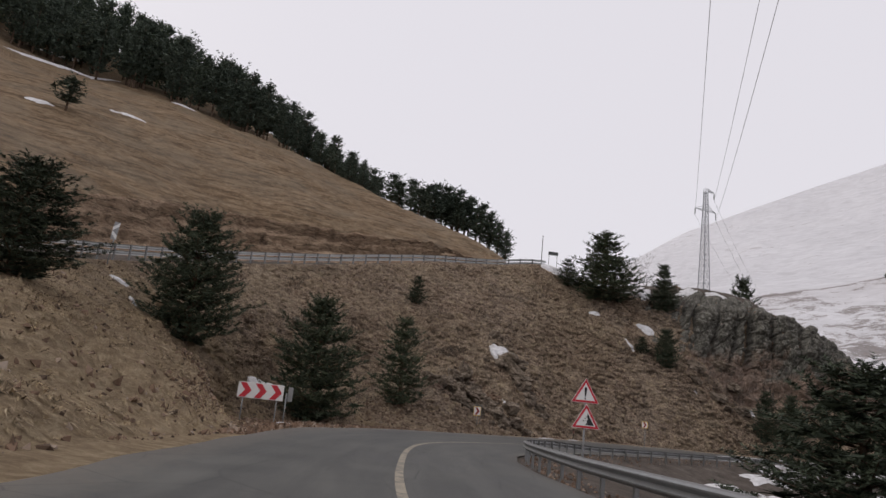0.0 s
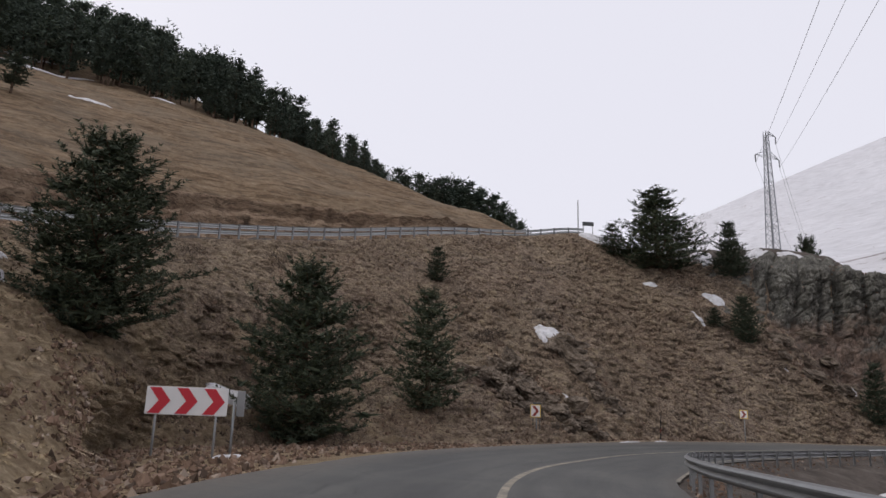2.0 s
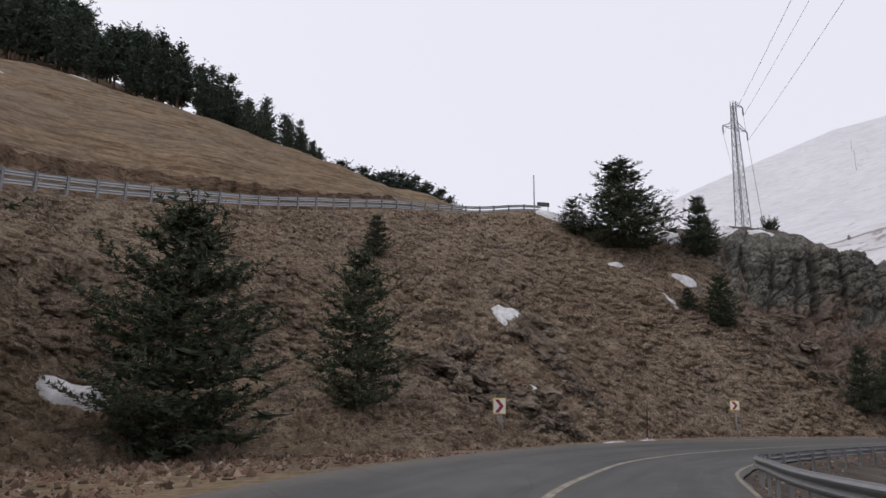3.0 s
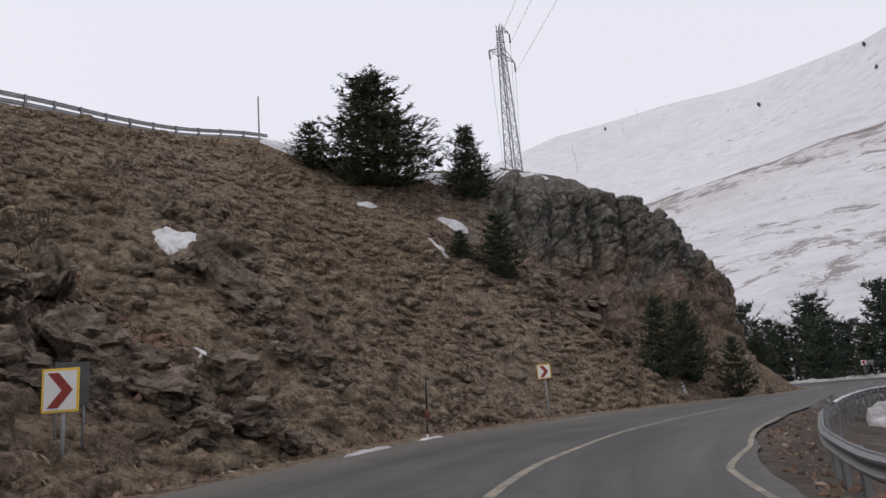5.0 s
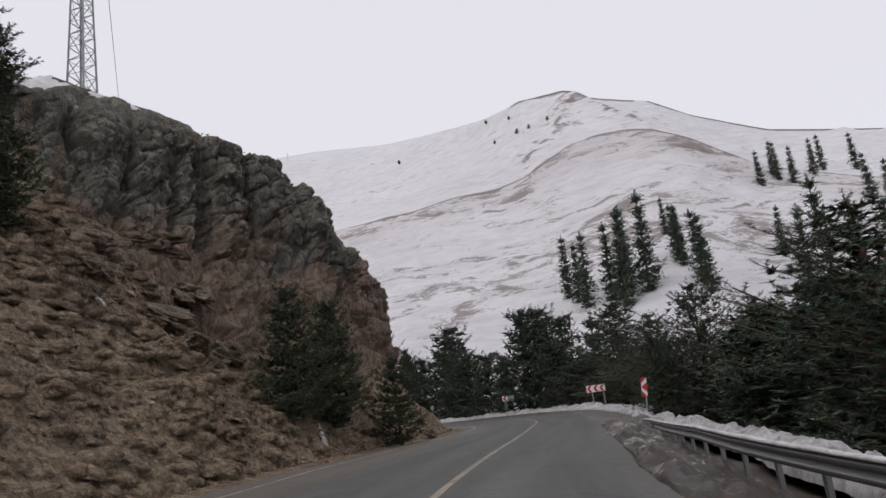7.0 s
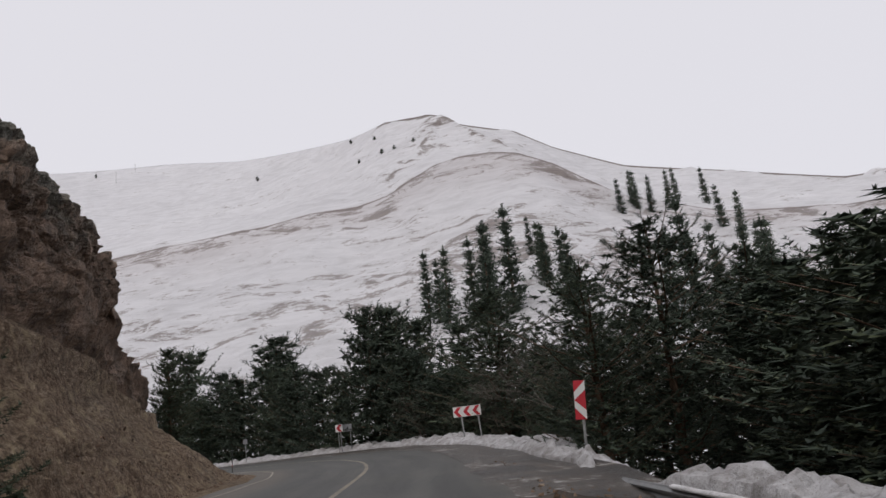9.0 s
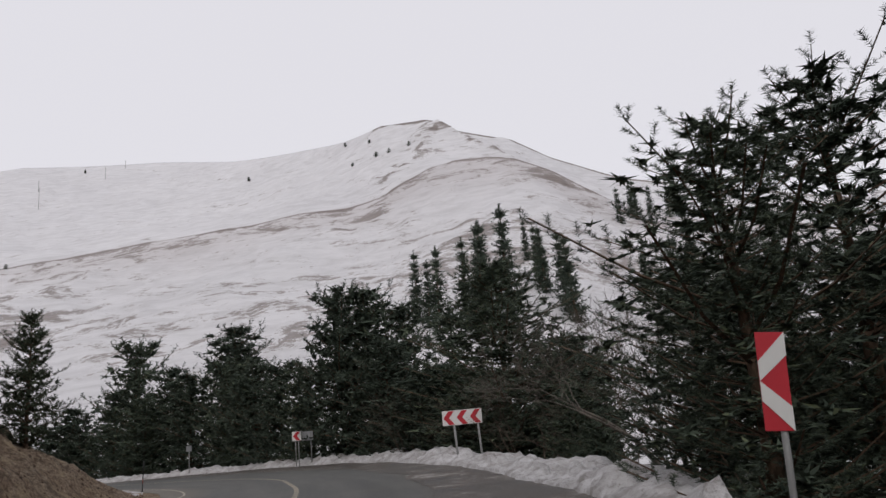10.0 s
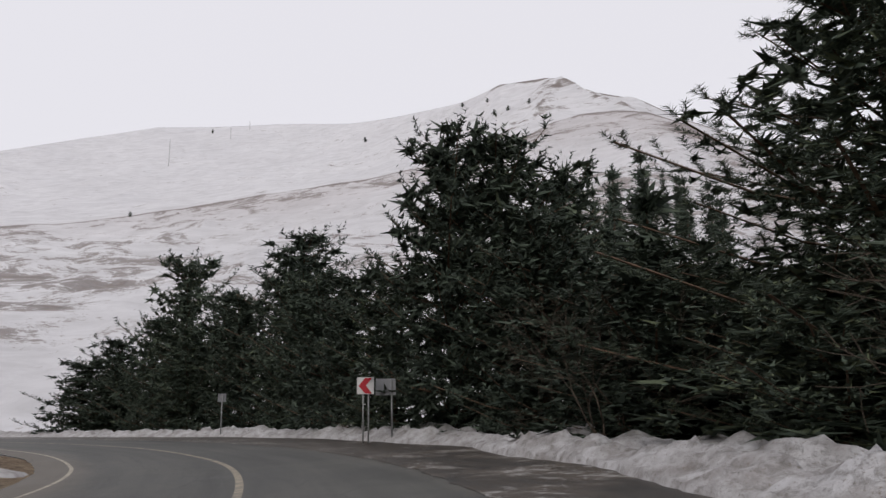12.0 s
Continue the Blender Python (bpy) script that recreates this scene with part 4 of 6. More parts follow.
# ---- the dark grove beyond the guardrail and the snow bank ----
# x, y, width, height of the top, model
GROVE = [(44.5, 69.5, 9.5, 6.9, "near_a"), (49, 66, 8, 6.5, "tall_a"), (51, 72.5, 6.5, 5.2, "tall_a"), (57, 77, 7.5, 5.2, "tall_a"), (54, 68, 9, 8, "tall_b"), (61, 79, 7, 4.3, "tall_b"),
         (66.4, 87.8, 6.4, 6.9, "near_a"), (70, 86, 7.8, 9.0, "near_a"), (67, 81, 7, 5.6, "tall_a"), (73, 82.5, 8, 7.6, "near_a"), (64, 73, 9, 7, "tall_a"), (76, 78, 9, 8, "tall_b"), (80, 84, 9, 7, "tall_a"),
         (72.4, 89.9, 6.2, 5.8, "near_a"), (77, 88.5, 7, 6.4, "near_a"), (82.5, 91.3, 4.5, 2.7, "near_a"), (79, 95, 2.2, 1.4, "tall_a"),
         (93.2, 104.8, 12.6, 11.9, "close_a"), (97, 108.5, 8, 5.6, "tall_b"), (89.5, 105.8, 5, 4.2, "tall_a"), (94, 111, 7, 6, "tall_a"), (100, 111.5, 9, 6.4, "tall_b"),
         (98.6, 117, 7, 9.5, "tall_a"), (100.6, 122.9, 8.4, 14.8, "tall_b"), (102.2, 121.2, 9, 14.9, "tall_a"), (105.2, 119.6, 8.5, 13.6, "tall_b"), (103, 115, 8, 7.5, "tall_a"), (109, 117, 7, 13, "spruce"),
         (102.5, 128, 6.5, 9, "tall_a"), (104.5, 133, 7.5, 10, "tall_b"), (108.5, 140, 8, 11, "tall_a"), (113.3, 147.5, 11, 17, "tall_a"), (110, 144, 8, 12, "tall_b"), (118, 153, 8, 13, "tall_b"),
         (112.5, 154, 8, 12, "tall_a"), (116.2, 168.5, 11, 18.3, "tall_b"), (112.5, 167.5, 7, 11.5, "tall_b"), (116, 161, 8, 14, "tall_a"), (112, 161, 8, 10, "tall_a"),
         (115.5, 179.9, 9.5, 10.6, "tall_a"), (111.5, 179, 9, 7.8, "tall_b"), (113, 175, 8, 6.5, "tall_a"), (104.5, 111, 8, 6.5, "tall_b"), (97, 102, 8.5, 7.5, "tall_a"), (102, 105, 9, 6.5, "tall_a"), (86, 88, 7, 4, "tall_a"), (91, 99, 5, 4.4, "tall_a"), (84.5, 97.5, 3.6, 3.2, "tall_a")]
for i, (x, y, w, top, model) in enumerate(GROVE):
    scaled(model, x, y, w, top - ground(x, y), i * 67, -0.15, "tall dark pine in the grove beyond the snow bank")

# ---- slim spruces on the mountainside ----
SPRUCES = [(260, 210, 24), (249, 196, 27), (249.5, 181, 34), (258.6, 176, 36), (309, 187.5, 16), (280, 170.5, 23), (264, 156, 27), (427, 177.5, 20), (439, 171.5, 22), (437, 163.5, 21),
           (328, 148, 19), (456, 157, 21), (480, 157, 22), (500, 143, 24), (283, 122, 40), (421, 126.5, 22), (324, 108.5, 27), (291, 99.5, 30), (446, 175.5, 20), (404, 117, 22), (255, 203, 22), (253, 188, 28),
           (284, 174, 22), (269, 160, 26), (300, 116, 30), (340, 105, 26), (312, 100, 28), (275, 128, 30), (296, 178, 18), (262, 186, 30)]
for i, (x, y, h) in enumerate(SPRUCES):
    scaled("spruce", x, y, h * 0.3, h * 1.08, i * 41, -0.5)
for x, y, h in ((674, 534, 6), (598, 472, 5), (623, 467, 5), (565, 422, 6), (562, 406, 5), (564, 386, 5), (690, 698, 7), (737, 1099, 6), (313, 551, 4), (742, 1106, 5)):
    scaled("far_a", x, y, h * 0.8, h, x, -0.3, "small dark shrub alone on the snowfield")


# ---- leafless trees and shrubs ----
def bare_tree(seed, height, spread, label, material, name="bare_tree", stems=1, depth=5, fork=(2, 3, 3)):
    rng = random.Random(seed)
    tree = new(name)
    tagged(tree, label, "tree" if name == "bare_tree" else "shrub")
    bmt = bmesh.new()
    twigs_v, twigs_f = [], []

    def twig(a, b, r):
        d = (b - a).normalized()
        s1 = d.cross(Vector((0.3, 0.5, 0.8))).normalized()
        s2 = d.cross(s1)
        k = len(twigs_v)
        for q, rr in ((a, r), (b, r * 0.6)):
            for ang in (0, 2.094, 4.188):
                twigs_v.append(q + (s1 * math.cos(ang) + s2 * math.sin(ang)) * rr)
        for j in range(3):
            twigs_f.append((k + j, k + (j + 1) % 3, k + 3 + (j + 1) % 3, k + 3 + j))

    def grow(p, d, ln, r, level):
        steps = 2
        for _ in range(steps):
            d2 = (d + Vector((rng.gauss(0, .17), rng.gauss(0, .17), rng.gauss(0, .12)))).normalized()
            q = p + d2 * ln / steps
            if level < 2:
                tube(bmt, p, q, r, r * 0.85, 6)
            else:
                twig(p, q, max(0.008, r))
            p, d, r = q, d2, r * 0.85
        if level < depth:
            for _ in range(rng.choice(fork)):
                nd = (d + Vector((rng.gauss(0, spread), rng.gauss(0, spread), rng.gauss(0.1, spread * 0.6)))).normalized()
                grow(p, nd, ln * rng.uniform(0.6, 0.85), r * 0.68, level + 1)

    for _ in range(stems):
        d0 = Vector((rng.gauss(0, .05 + .25 * (stems > 1)), rng.gauss(0, .05 + .25 * (stems > 1)), 1)).normalized()
        grow(Vector((rng.gauss(0, .1), rng.gauss(0, .1), -0.2)), d0, height * 0.3, 0.011 * height / (1 + 0.5 * (stems > 1)), 0)
    part("trunk", bmt, material, tree, smooth=True)
    tagged(mesh_part("twig", twigs_v, twigs_f, material, tree), kind="stuff")
    return tree


TWIG = bark_material("brown_twigs", (0.045, 0.035, 0.028), (0.12, 0.095, 0.075))
PALE_TWIG = bark_material("pale_twigs", (0.12, 0.095, 0.07), (0.3, 0.24, 0.17))
BARE = {"bare": bare_tree(7, 10, 0.42, "leafless grey-brown tree beside the road", GREY_BARK),
        "large": bare_tree(15, 10, 0.42, "large leafless tree with grey twigs beside the road", GREY_BARK, depth=7, fork=(2, 3, 3)),
        "bare2": bare_tree(8, 10, 0.5, "leafless tree with many stems beside the snow bank", TWIG, stems=3),
        "broom": bare_tree(16, 10, 0.27, "leafless grey tree with many fine upright twigs", GREY_BARK, stems=4, depth=6, fork=(2, 2, 3)),
        "pale": bare_tree(9, 10, 0.34, "pale leafless tree among the pines", PALE_TWIG),
        "shrub": bare_tree(10, 2.2, 0.55, "leafless brown shrub on the slope", TWIG, "shrub", 5, 4)}
for kind, x, y, h, turn in (("large", 81.2, 93.2, 12, 0), ("broom", 97.5, 99.5, 13, 140), ("broom", 82.6, 91.6, 10, 60), ("broom", 84.6, 91.0, 9, 200), ("bare2", 80.2, 91.8, 10, 100), ("bare", 82.6, 92.6, 10, 10), ("bare2", 86.5, 95, 8, 40), ("bare", 79.5, 92, 8, 220), ("bare2", 88, 100.5, 8.5, 20), 
                            ("bare2", 92.5, 110.5, 7, 70), ("bare2", 97, 115.5, 7, 250), ("pale", 115.3, 157.8, 19, 30), ("broom", 26.4, 106.6, 4.8, 10), ("pale", 25.8, 108, 4.2, 90), ("bare2", 76, 90.5, 7, 190)):
    plant(BARE[kind], x, y, -0.1, turn, h / 10.0)
for x, y, h in ((2, 80.5, 2.0), (28.2, 90.4, 1.7), (0.2, 70.5, 2.2), (-0.8, 69.6, 1.8), (-15.5, 66, 2.2), (-19, 60, 1.6), (29.5, 91.3, 1.4), (5, 63.5, 1.2), (-5.8, 44.5, 1.0), (22.5, 97, 1.5)):
    plant(BARE["shrub"], x, y, -0.05, x * 50, h / 2.2)

for model in (*MODELS.values(), *BARE.values()):
    for o in (*model.children_recursive, model):
        bpy.data.objects.remove(o)


# ---- the cliff: blocky volcanic rock over the steep part of the hillside ----
def cliff():
    u0, u1 = 9.15 * SPAN, 16.4 * SPAN
    j0, j1 = int(np.searchsorted(across, 1.75)), int(np.searchsorted(across, 4.9))
    nu, nv = 500, 180
    us, vs = np.linspace(u0, u1, nu), np.linspace(j0, j1, nv)
    pts = np.array([[bilinear(u, v, FACE) for v in vs] for u in us])
    nrm = np.cross(np.gradient(pts, axis=0), np.gradient(pts, axis=1))
    nrm /= np.maximum(np.linalg.norm(nrm, axis=2, keepdims=True), 1e-6)
    for _ in range(12):
        nrm[1:-1, 1:-1] = (nrm[1:-1, 1:-1] * 2 + nrm[2:, 1:-1] + nrm[:-2, 1:-1] + nrm[1:-1, 2:] + nrm[1:-1, :-2]) / 6
    nrm /= np.maximum(np.linalg.norm(nrm, axis=2, keepdims=True), 1e-6)
    rng = random.Random(8)

    def run_along(p):
        """Where a place lies across the upright joints, which run north-east into the rock."""
        return 0.83 * p.x - 0.55 * p.y

    great = run_along(Vector((39.4, 100.8, 0)))          # the deep fissure between the two main pillars
    edges = [great]
    while edges[0] > -50:
        edges.insert(0, edges[0] - rng.choice((1.6, 2.4, 3.2)) * rng.uniform(0.8, 1.25))
    while edges[-1] < 30:
        edges.append(edges[-1] + rng.choice((1.6, 2.4, 3.2)) * rng.uniform(0.8, 1.25))
    chance = [rng.random() for _ in range(220)]
    out = pts.copy()
    for a in range(nu):
        for b in range(nv):
            p = Vector(pts[a, b])
            vv = np.interp(vs[b], range(NV), across)
            rim = min(1, a / 18, (nu - 1 - a) / 18, b / 30, (nv - 1 - b) / 8)
            mask = max(0, min(1, (rockiness(us[a], vv) * 1.3 + 0.35 * noise.noise(p * 0.3)) * rim * 1.2))
            if mask == 0:
                out[a, b] = pts[a, b] - nrm[a, b] * 0.12
                continue
            along = run_along(p) + 0.5 * noise.noise(p * 0.2) + 0.22 * noise.noise(p * 1.1)
            i = int(np.searchsorted(edges, along)) - 1
            w = edges[i + 1] - edges[i]
            e = min(along - edges[i], edges[i + 1] - along)
            near = edges[i] if along - edges[i] < edges[i + 1] - along else edges[i + 1]
            deep, half = (2.6, 0.75) if near == great else (1.3 * chance[edges.index(near) % 90 + 100], 0.3)
            fr = (along - edges[i]) / w
            pillar = 0.75 * math.sqrt(max(0, 1 - (2 * fr - 1) ** 2)) + 1.0 * chance[i % 90] - 0.5
            # tall blocks: each cell stands out by its own amount, with joints sunk between
            q = Vector((along, p.z * 0.7, 0.0)) + noise.noise_vector(p * 0.6) * 0.35
            d2, c2 = noise.voronoi(q * 0.72)
            d3, c3 = noise.voronoi(Vector((p.x, p.y, p.z * 0.8)) * 1.5 + noise.noise_vector(p) * 0.3)
            big, small = noise.cell_vector(c2[0] * 5.1), noise.cell_vector(c3[0] * 3.3)
            high = min(1, max(0, (p.z + 3.5 * noise.noise(p * 0.13) + 1.2 * noise.noise(p * 0.5) - 10.5 + 0.12 * max(0, along + 20)) / 2.0))        # jointed lava above, weathered ash below
            rough = 0.22 + 0.78 * high
            calm = min(1, max(0.4, 1 - (p.x - 50) / 12))
            d = (high * calm * (pillar - deep * max(0, 1 - e / half)) + (1 - high) * (0.9 * noise.noise(p * 0.2) + 0.3 * noise.noise(p * 0.7) - 0.15)
                 + rough * calm * (0.52 * big[0] - 0.36 - 0.6 * max(0, 1 - (d2[1] - d2[0]) * 6)) + rough * (0.34 * small[0] - 0.17 - 0.34 * max(0, 1 - (d3[1] - d3[0]) * 5)))
            shelf = (p.z * 0.3 + 0.12 * p.x + 0.5 * noise.noise(p * 0.25)) % 1.0         # sloping ledges undercut in the soft rock
            d += (1 - high) * (0.8 * shelf ** 3 - 0.3)
            d += 0.1 * noise.fractal(p * 1.8, 0.8, 2, 3)
            d += 0.3 - 0.6 * min(1, max(0, (p.x - 45) / 8))
            d *= min(1, max(0.25, (4.4 - vv) / 0.7))
            out[a, b] = pts[a, b] + nrm[a, b] * (d * mask + 0.05 * mask - 0.12 * (1 - mask))
    faces = [(i * nv + j, (i + 1) * nv + j, (i + 1) * nv + j + 1, i * nv + j + 1) for i in range(nu - 1) for j in range(nv - 1)]
    return tagged(mesh_part("cliff", out.reshape(-1, 3), faces, ROCK), "jointed grey-brown rock cliff with dark fissures", "cliff", kind="structure")


cliff()


# ---- boulders and ledges breaking out of the slope ----
def boulder(seed, size, planes=21):
    """An angular block: the hull of a few points, roughened along its faces."""
    rng = random.Random(seed)
    bm = bmesh.new()
    for _ in range(planes):
        v = Vector((rng.gauss(0, 1), rng.gauss(0, 1), rng.gauss(0, 1))).normalized() * rng.uniform(0.75, 1.1)
        bm.verts.new(v)
    bmesh.ops.convex_hull(bm, input=bm.verts)
    bmesh.ops.delete(bm, geom=[v for v in bm.verts if not v.link_faces], context="VERTS")
    bmesh.ops.subdivide_edges(bm, edges=bm.edges[:], cuts=5 if size[0] > 0.6 else 3, use_grid_fill=True)
    for v in bm.verts:
        d3, c3 = noise.voronoi(v.co * 2.3 + Vector((seed, 0, 0)))
        v.co *= 1 + 0.5 * noise.cell_vector(c3[0] * 4.3)[0] - 0.25 - 0.22 * max(0, 1 - (d3[1] - d3[0]) * 5) + 0.06 * noise.noise(v.co * 5 + Vector((seed, 0, 0)))
        v.co = Vector((v.co.x * size[0], v.co.y * size[1], v.co.z * size[2]))
    return bm


def rock(seed, x, y, size, turn, tilt=30, dz=0.0, label="angular brown boulder breaking out of the slope", material=None):
    ob = part("boulder", boulder(seed, size), material or SLOPE_ROCK, label=label)
    ob.matrix_world = pose(x, y, ground(x, y) + dz, 0, tilt, turn)
    tagged(ob, category="rock", group="outcrops on the slope")


OUTCROPS = (        # x, y, half length, half width, half height, turn, tilt, height above the slope
    (5.5, 73.2, 2.2, 1.15, 1.2, -56, 34, .5), (6.6, 71.7, 1.5, .95, .85, -50, 34, .4), (3.7, 77.6, .7, .55, .55, -40, 28, .15), (6.9, 71.0, .85, .6, .6, -60, 30, .25), (7.5, 69.9, .8, .55, .5, -35, 28, .2),
    (7.2, 69.1, .6, .5, .4, -50, 20, .2), (8.4, 69.6, .6, .4, .4, -30, 25, .15), (6.4, 73.4, .7, .5, .6, -30, 25, .25), (4.4, 72.9, .9, .7, .6, -60, 34, .15), (5.9, 74.6, .7, .6, .5, -30, 30, .25),
    (1.1, 67.4, 1.2, .6, 1.1, -62, 30, .4), (0.3, 66.2, 1.0, .7, .7, -40, 30, .3), (-1.6, 63.8, 1.1, .6, .55, -20, 22, .25), (-0.5, 64.6, 1.2, .7, .6, -25, 24, .3), (0.6, 64.2, 1.1, .8, .75, -40, 28, .3),
    (0.9, 62.9, 1.0, .7, .7, 10, 18, .25), (2.3, 64.4, 1.4, .8, .85, -50, 32, .35), (3.3, 64.3, 1.2, .8, .65, -45, 30, .3), (4.1, 63.5, 1.2, .7, .6, -50, 26, .25), (4.7, 62.8, .8, .6, .45, -40, 18, .15),
    (2.0, 62.4, .9, .6, .55, 20, 16, .2), (5.3, 65.9, 1.0, .8, .7, -40, 26, .3), (5.8, 64.3, 1.2, .9, .55, -35, 16, .15), (6.9, 64.2, .7, .5, .35, -20, 10, .1), (8.8, 69.4, .7, .45, .4, -50, 24, .15),
    (30.5, 95.6, 1.5, .9, 1.0, -40, 30, .15), (32.6, 93.6, 1.7, 1.1, .8, -50, 28, .15), (30, 93.2, .9, .7, .5, -20, 20, .12), (33.8, 92.2, .9, .7, .5, 20, 20, .12), (36.2, 94.6, 1.4, 1.0, .7, -35, 25, .15),
    (-13.5, 61, .9, .7, .4, -20, 25, .1), (55, 99.6, .7, .5, .4, 50, 10, .05), (34.2, 97.6, 1.9, 1.2, .9, -40, 26, .3), (35.8, 96.9, 1.6, 1.0, .8, -45, 30, .25))
for i, (x, y, sx, sy, sz, turn, tilt, up) in enumerate(OUTCROPS):
    rock(40 + i, x, y, (sx, sy, sz), turn, tilt - (12 if sx > 0.9 else 0), up + 0.2)
rng = random.Random(77)
for i in range(110):                         # broken rock between the larger blocks
    a, b = rng.choice((((-1.8, 64.0), (1.6, 63.0)), ((0.4, 66.6), (3.4, 64.6)), ((1.0, 67.4), (4.6, 63.4)), ((1.6, 63.0), (5.0, 62.8)), ((3.2, 76.6), (8.6, 69.0)), ((4.6, 74.4), (8.0, 69.4))))
    f = rng.random()
    x, y = a[0] + (b[0] - a[0]) * f + rng.gauss(0, .4), a[1] + (b[1] - a[1]) * f + rng.gauss(0, .5)
    if (x - 2.4) ** 2 + (y - 60.4) ** 2 < 4 or y < 62.0:
        continue
    r = rng.choice((.16, .2, .28, .38, .5))
    rock(200 + i, x, y, (r * rng.uniform(1, 1.7), r, r * rng.uniform(.6, 1)), rng.uniform(-80, 10), rng.uniform(5, 40), 0.05, "jagged piece of dark rock in the outcrop", ROCK if x < 2 and rng.random() < 0.6 else None)


# ---- loose stones and grass tussocks, past counting ----
def scatter_stones(name, places, material, label, seed=1):
    rng = random.Random(seed)
    verts, faces = [], []
    base = [(1, 0, 0), (-1, 0, 0), (0, 1, 0), (0, -1, 0), (0, 0, 1), (0, 0, -1)]
    tri = [(0, 2, 4), (2, 1, 4), (1, 3, 4), (3, 0, 4), (2, 0, 5), (1, 2, 5), (3, 1, 5), (0, 3, 5)]
    for x, y, r in places:
        z = ground(x, y)
        rot = Euler((rng.uniform(0, 6), rng.uniform(0, 6), rng.uniform(0, 6))).to_matrix()
        k = len(verts)
        for b in base:
            c = rot @ (Vector((b[0] * 1.15, b[1] * 0.9, b[2] * 0.75)) + Vector((rng.gauss(0, .22), rng.gauss(0, .22), rng.gauss(0, .22)))) * r
            verts.append((x + c.x, y + c.y, z + c.z + r * 0.1))
        faces += [tuple(k + i for i in t) for t in tri]
    return tagged(mesh_part(name, verts, faces, material), label, "stones", kind="stuff")


def stone_material():
    k = Nodes("loose_stone")
    g = k.n.new("ShaderNodeNewGeometry")
    f = k.noise(k.world(), 9, 4, 0.7)
    col = k.ramp(g.outputs["Random Per Island"], [(0.0, (0.07, 0.05, 0.037)), (0.4, (0.18, 0.115, 0.078)), (0.8, (0.28, 0.185, 0.13)), (1.0, (0.42, 0.34, 0.27))])
    return k.done(k.mix(k.math("MULTIPLY", f, 0.5), col, (0.06, 0.05, 0.042)), 0.95, 0, 0.1)


STONE = stone_material()
rng = random.Random(12)
places = []
while len(places) < 7000:                    # rubble apron at the foot of the slope
    st, off = rng.uniform(0.4, 16.5), abs(rng.gauss(0, 0.42))
    v = 0.75 + off * (2.4 if st < 5 else 1.2)
    if v > 2.9:
        continue
    p = bilinear(st * SPAN, float(np.interp(v, across, range(NV))))
    heavy = 1.0 if 2 < st < 5 and v < 1.7 else 0.4
    if rng.random() < heavy:
        places.append((p[0], p[1], (0.6 if st > 12 else 1) * rng.choice((.02, .03, .04, .05, .07, .11)) * rng.uniform(.6, 1.3)))
while len(places) < 12500:                   # broken stone spread over the flat foot below the pines
    st, v = rng.uniform(1.6, 4.6), rng.uniform(0.15, 1.5)
    if noise.noise((st * 3.0, v * 4.0, 1.0)) < rng.uniform(-0.9, 0.1):
        continue
    p = bilinear(st * SPAN, float(np.interp(v, across, range(NV))))
    places.append((p[0], p[1], rng.choice((.03, .045, .06, .08, .12)) * rng.uniform(.6, 1.2)))
scatter_stones("rubble", places, STONE, "brown rubble fallen along the foot of the slope", 3)
places = []
while len(places) < 3400:                    # stones in the slope itself
    st, v = rng.uniform(0.5, 12), rng.uniform(1.1, 3.9)
    p = bilinear(st * SPAN, float(np.interp(v, across, range(NV))))
    if noise.noise(Vector(p) * 0.22) > -0.05:
        places.append((p[0], p[1], rng.choice((.04, .05, .07, .1, .15)) * rng.uniform(.6, 1.2)))
for cx, cy, sx, sy, count in ((2.6, 67.2, 2.6, 1.7, 420), (6.6, 74.3, 1.5, 1.3, 260), (31.5, 94.2, 2.2, 1.6, 260), (1.2, 70, 1.4, 1.0, 120)):
    for _ in range(count):
        a = rng.gauss(0, 0.8)
        places.append((cx + a * sx + rng.gauss(0, .35), cy - a * sy + rng.gauss(0, .6), rng.choice((.06, .08, .1, .14, .2)) * rng.uniform(.6, 1.2)))
scatter_stones("slope_stones", places, STONE, "stones showing through the dry grass", 4)
places = []
while len(places) < 2600:
    s, o = rng.uniform(25, ROAD_LENGTH * 0.62), -4.0 - abs(rng.gauss(0, 0.8))
    p = road_at(s, o)
    places.append((p[0], p[1], rng.choice((.02, .03, .05, .07)) * rng.uniform(.7, 1.4)))
scatter_stones("verge_stones", places, STONE, "loose stones on the verge by the guardrail", 5)


def tussock_material():
    k = Nodes("dry_grass")
    g = k.n.new("ShaderNodeNewGeometry")
    f = k.noise(k.world(), 0.13, 4, 0.6)
    a = k.ramp(g.outputs["Random Per Island"], [(0.0, (0.045, 0.032, 0.024)), (0.4, (0.2, 0.146, 0.098)), (0.7, (0.42, 0.33, 0.22)), (1.0, (0.66, 0.54, 0.38))])
    return k.done(k.mix(k.ramp(f, [(0.42, (0, 0, 0)), (0.6, (0.55, 0.55, 0.55))]), a, (0.2, 0.145, 0.1)), 0.95, 0, 0.05)


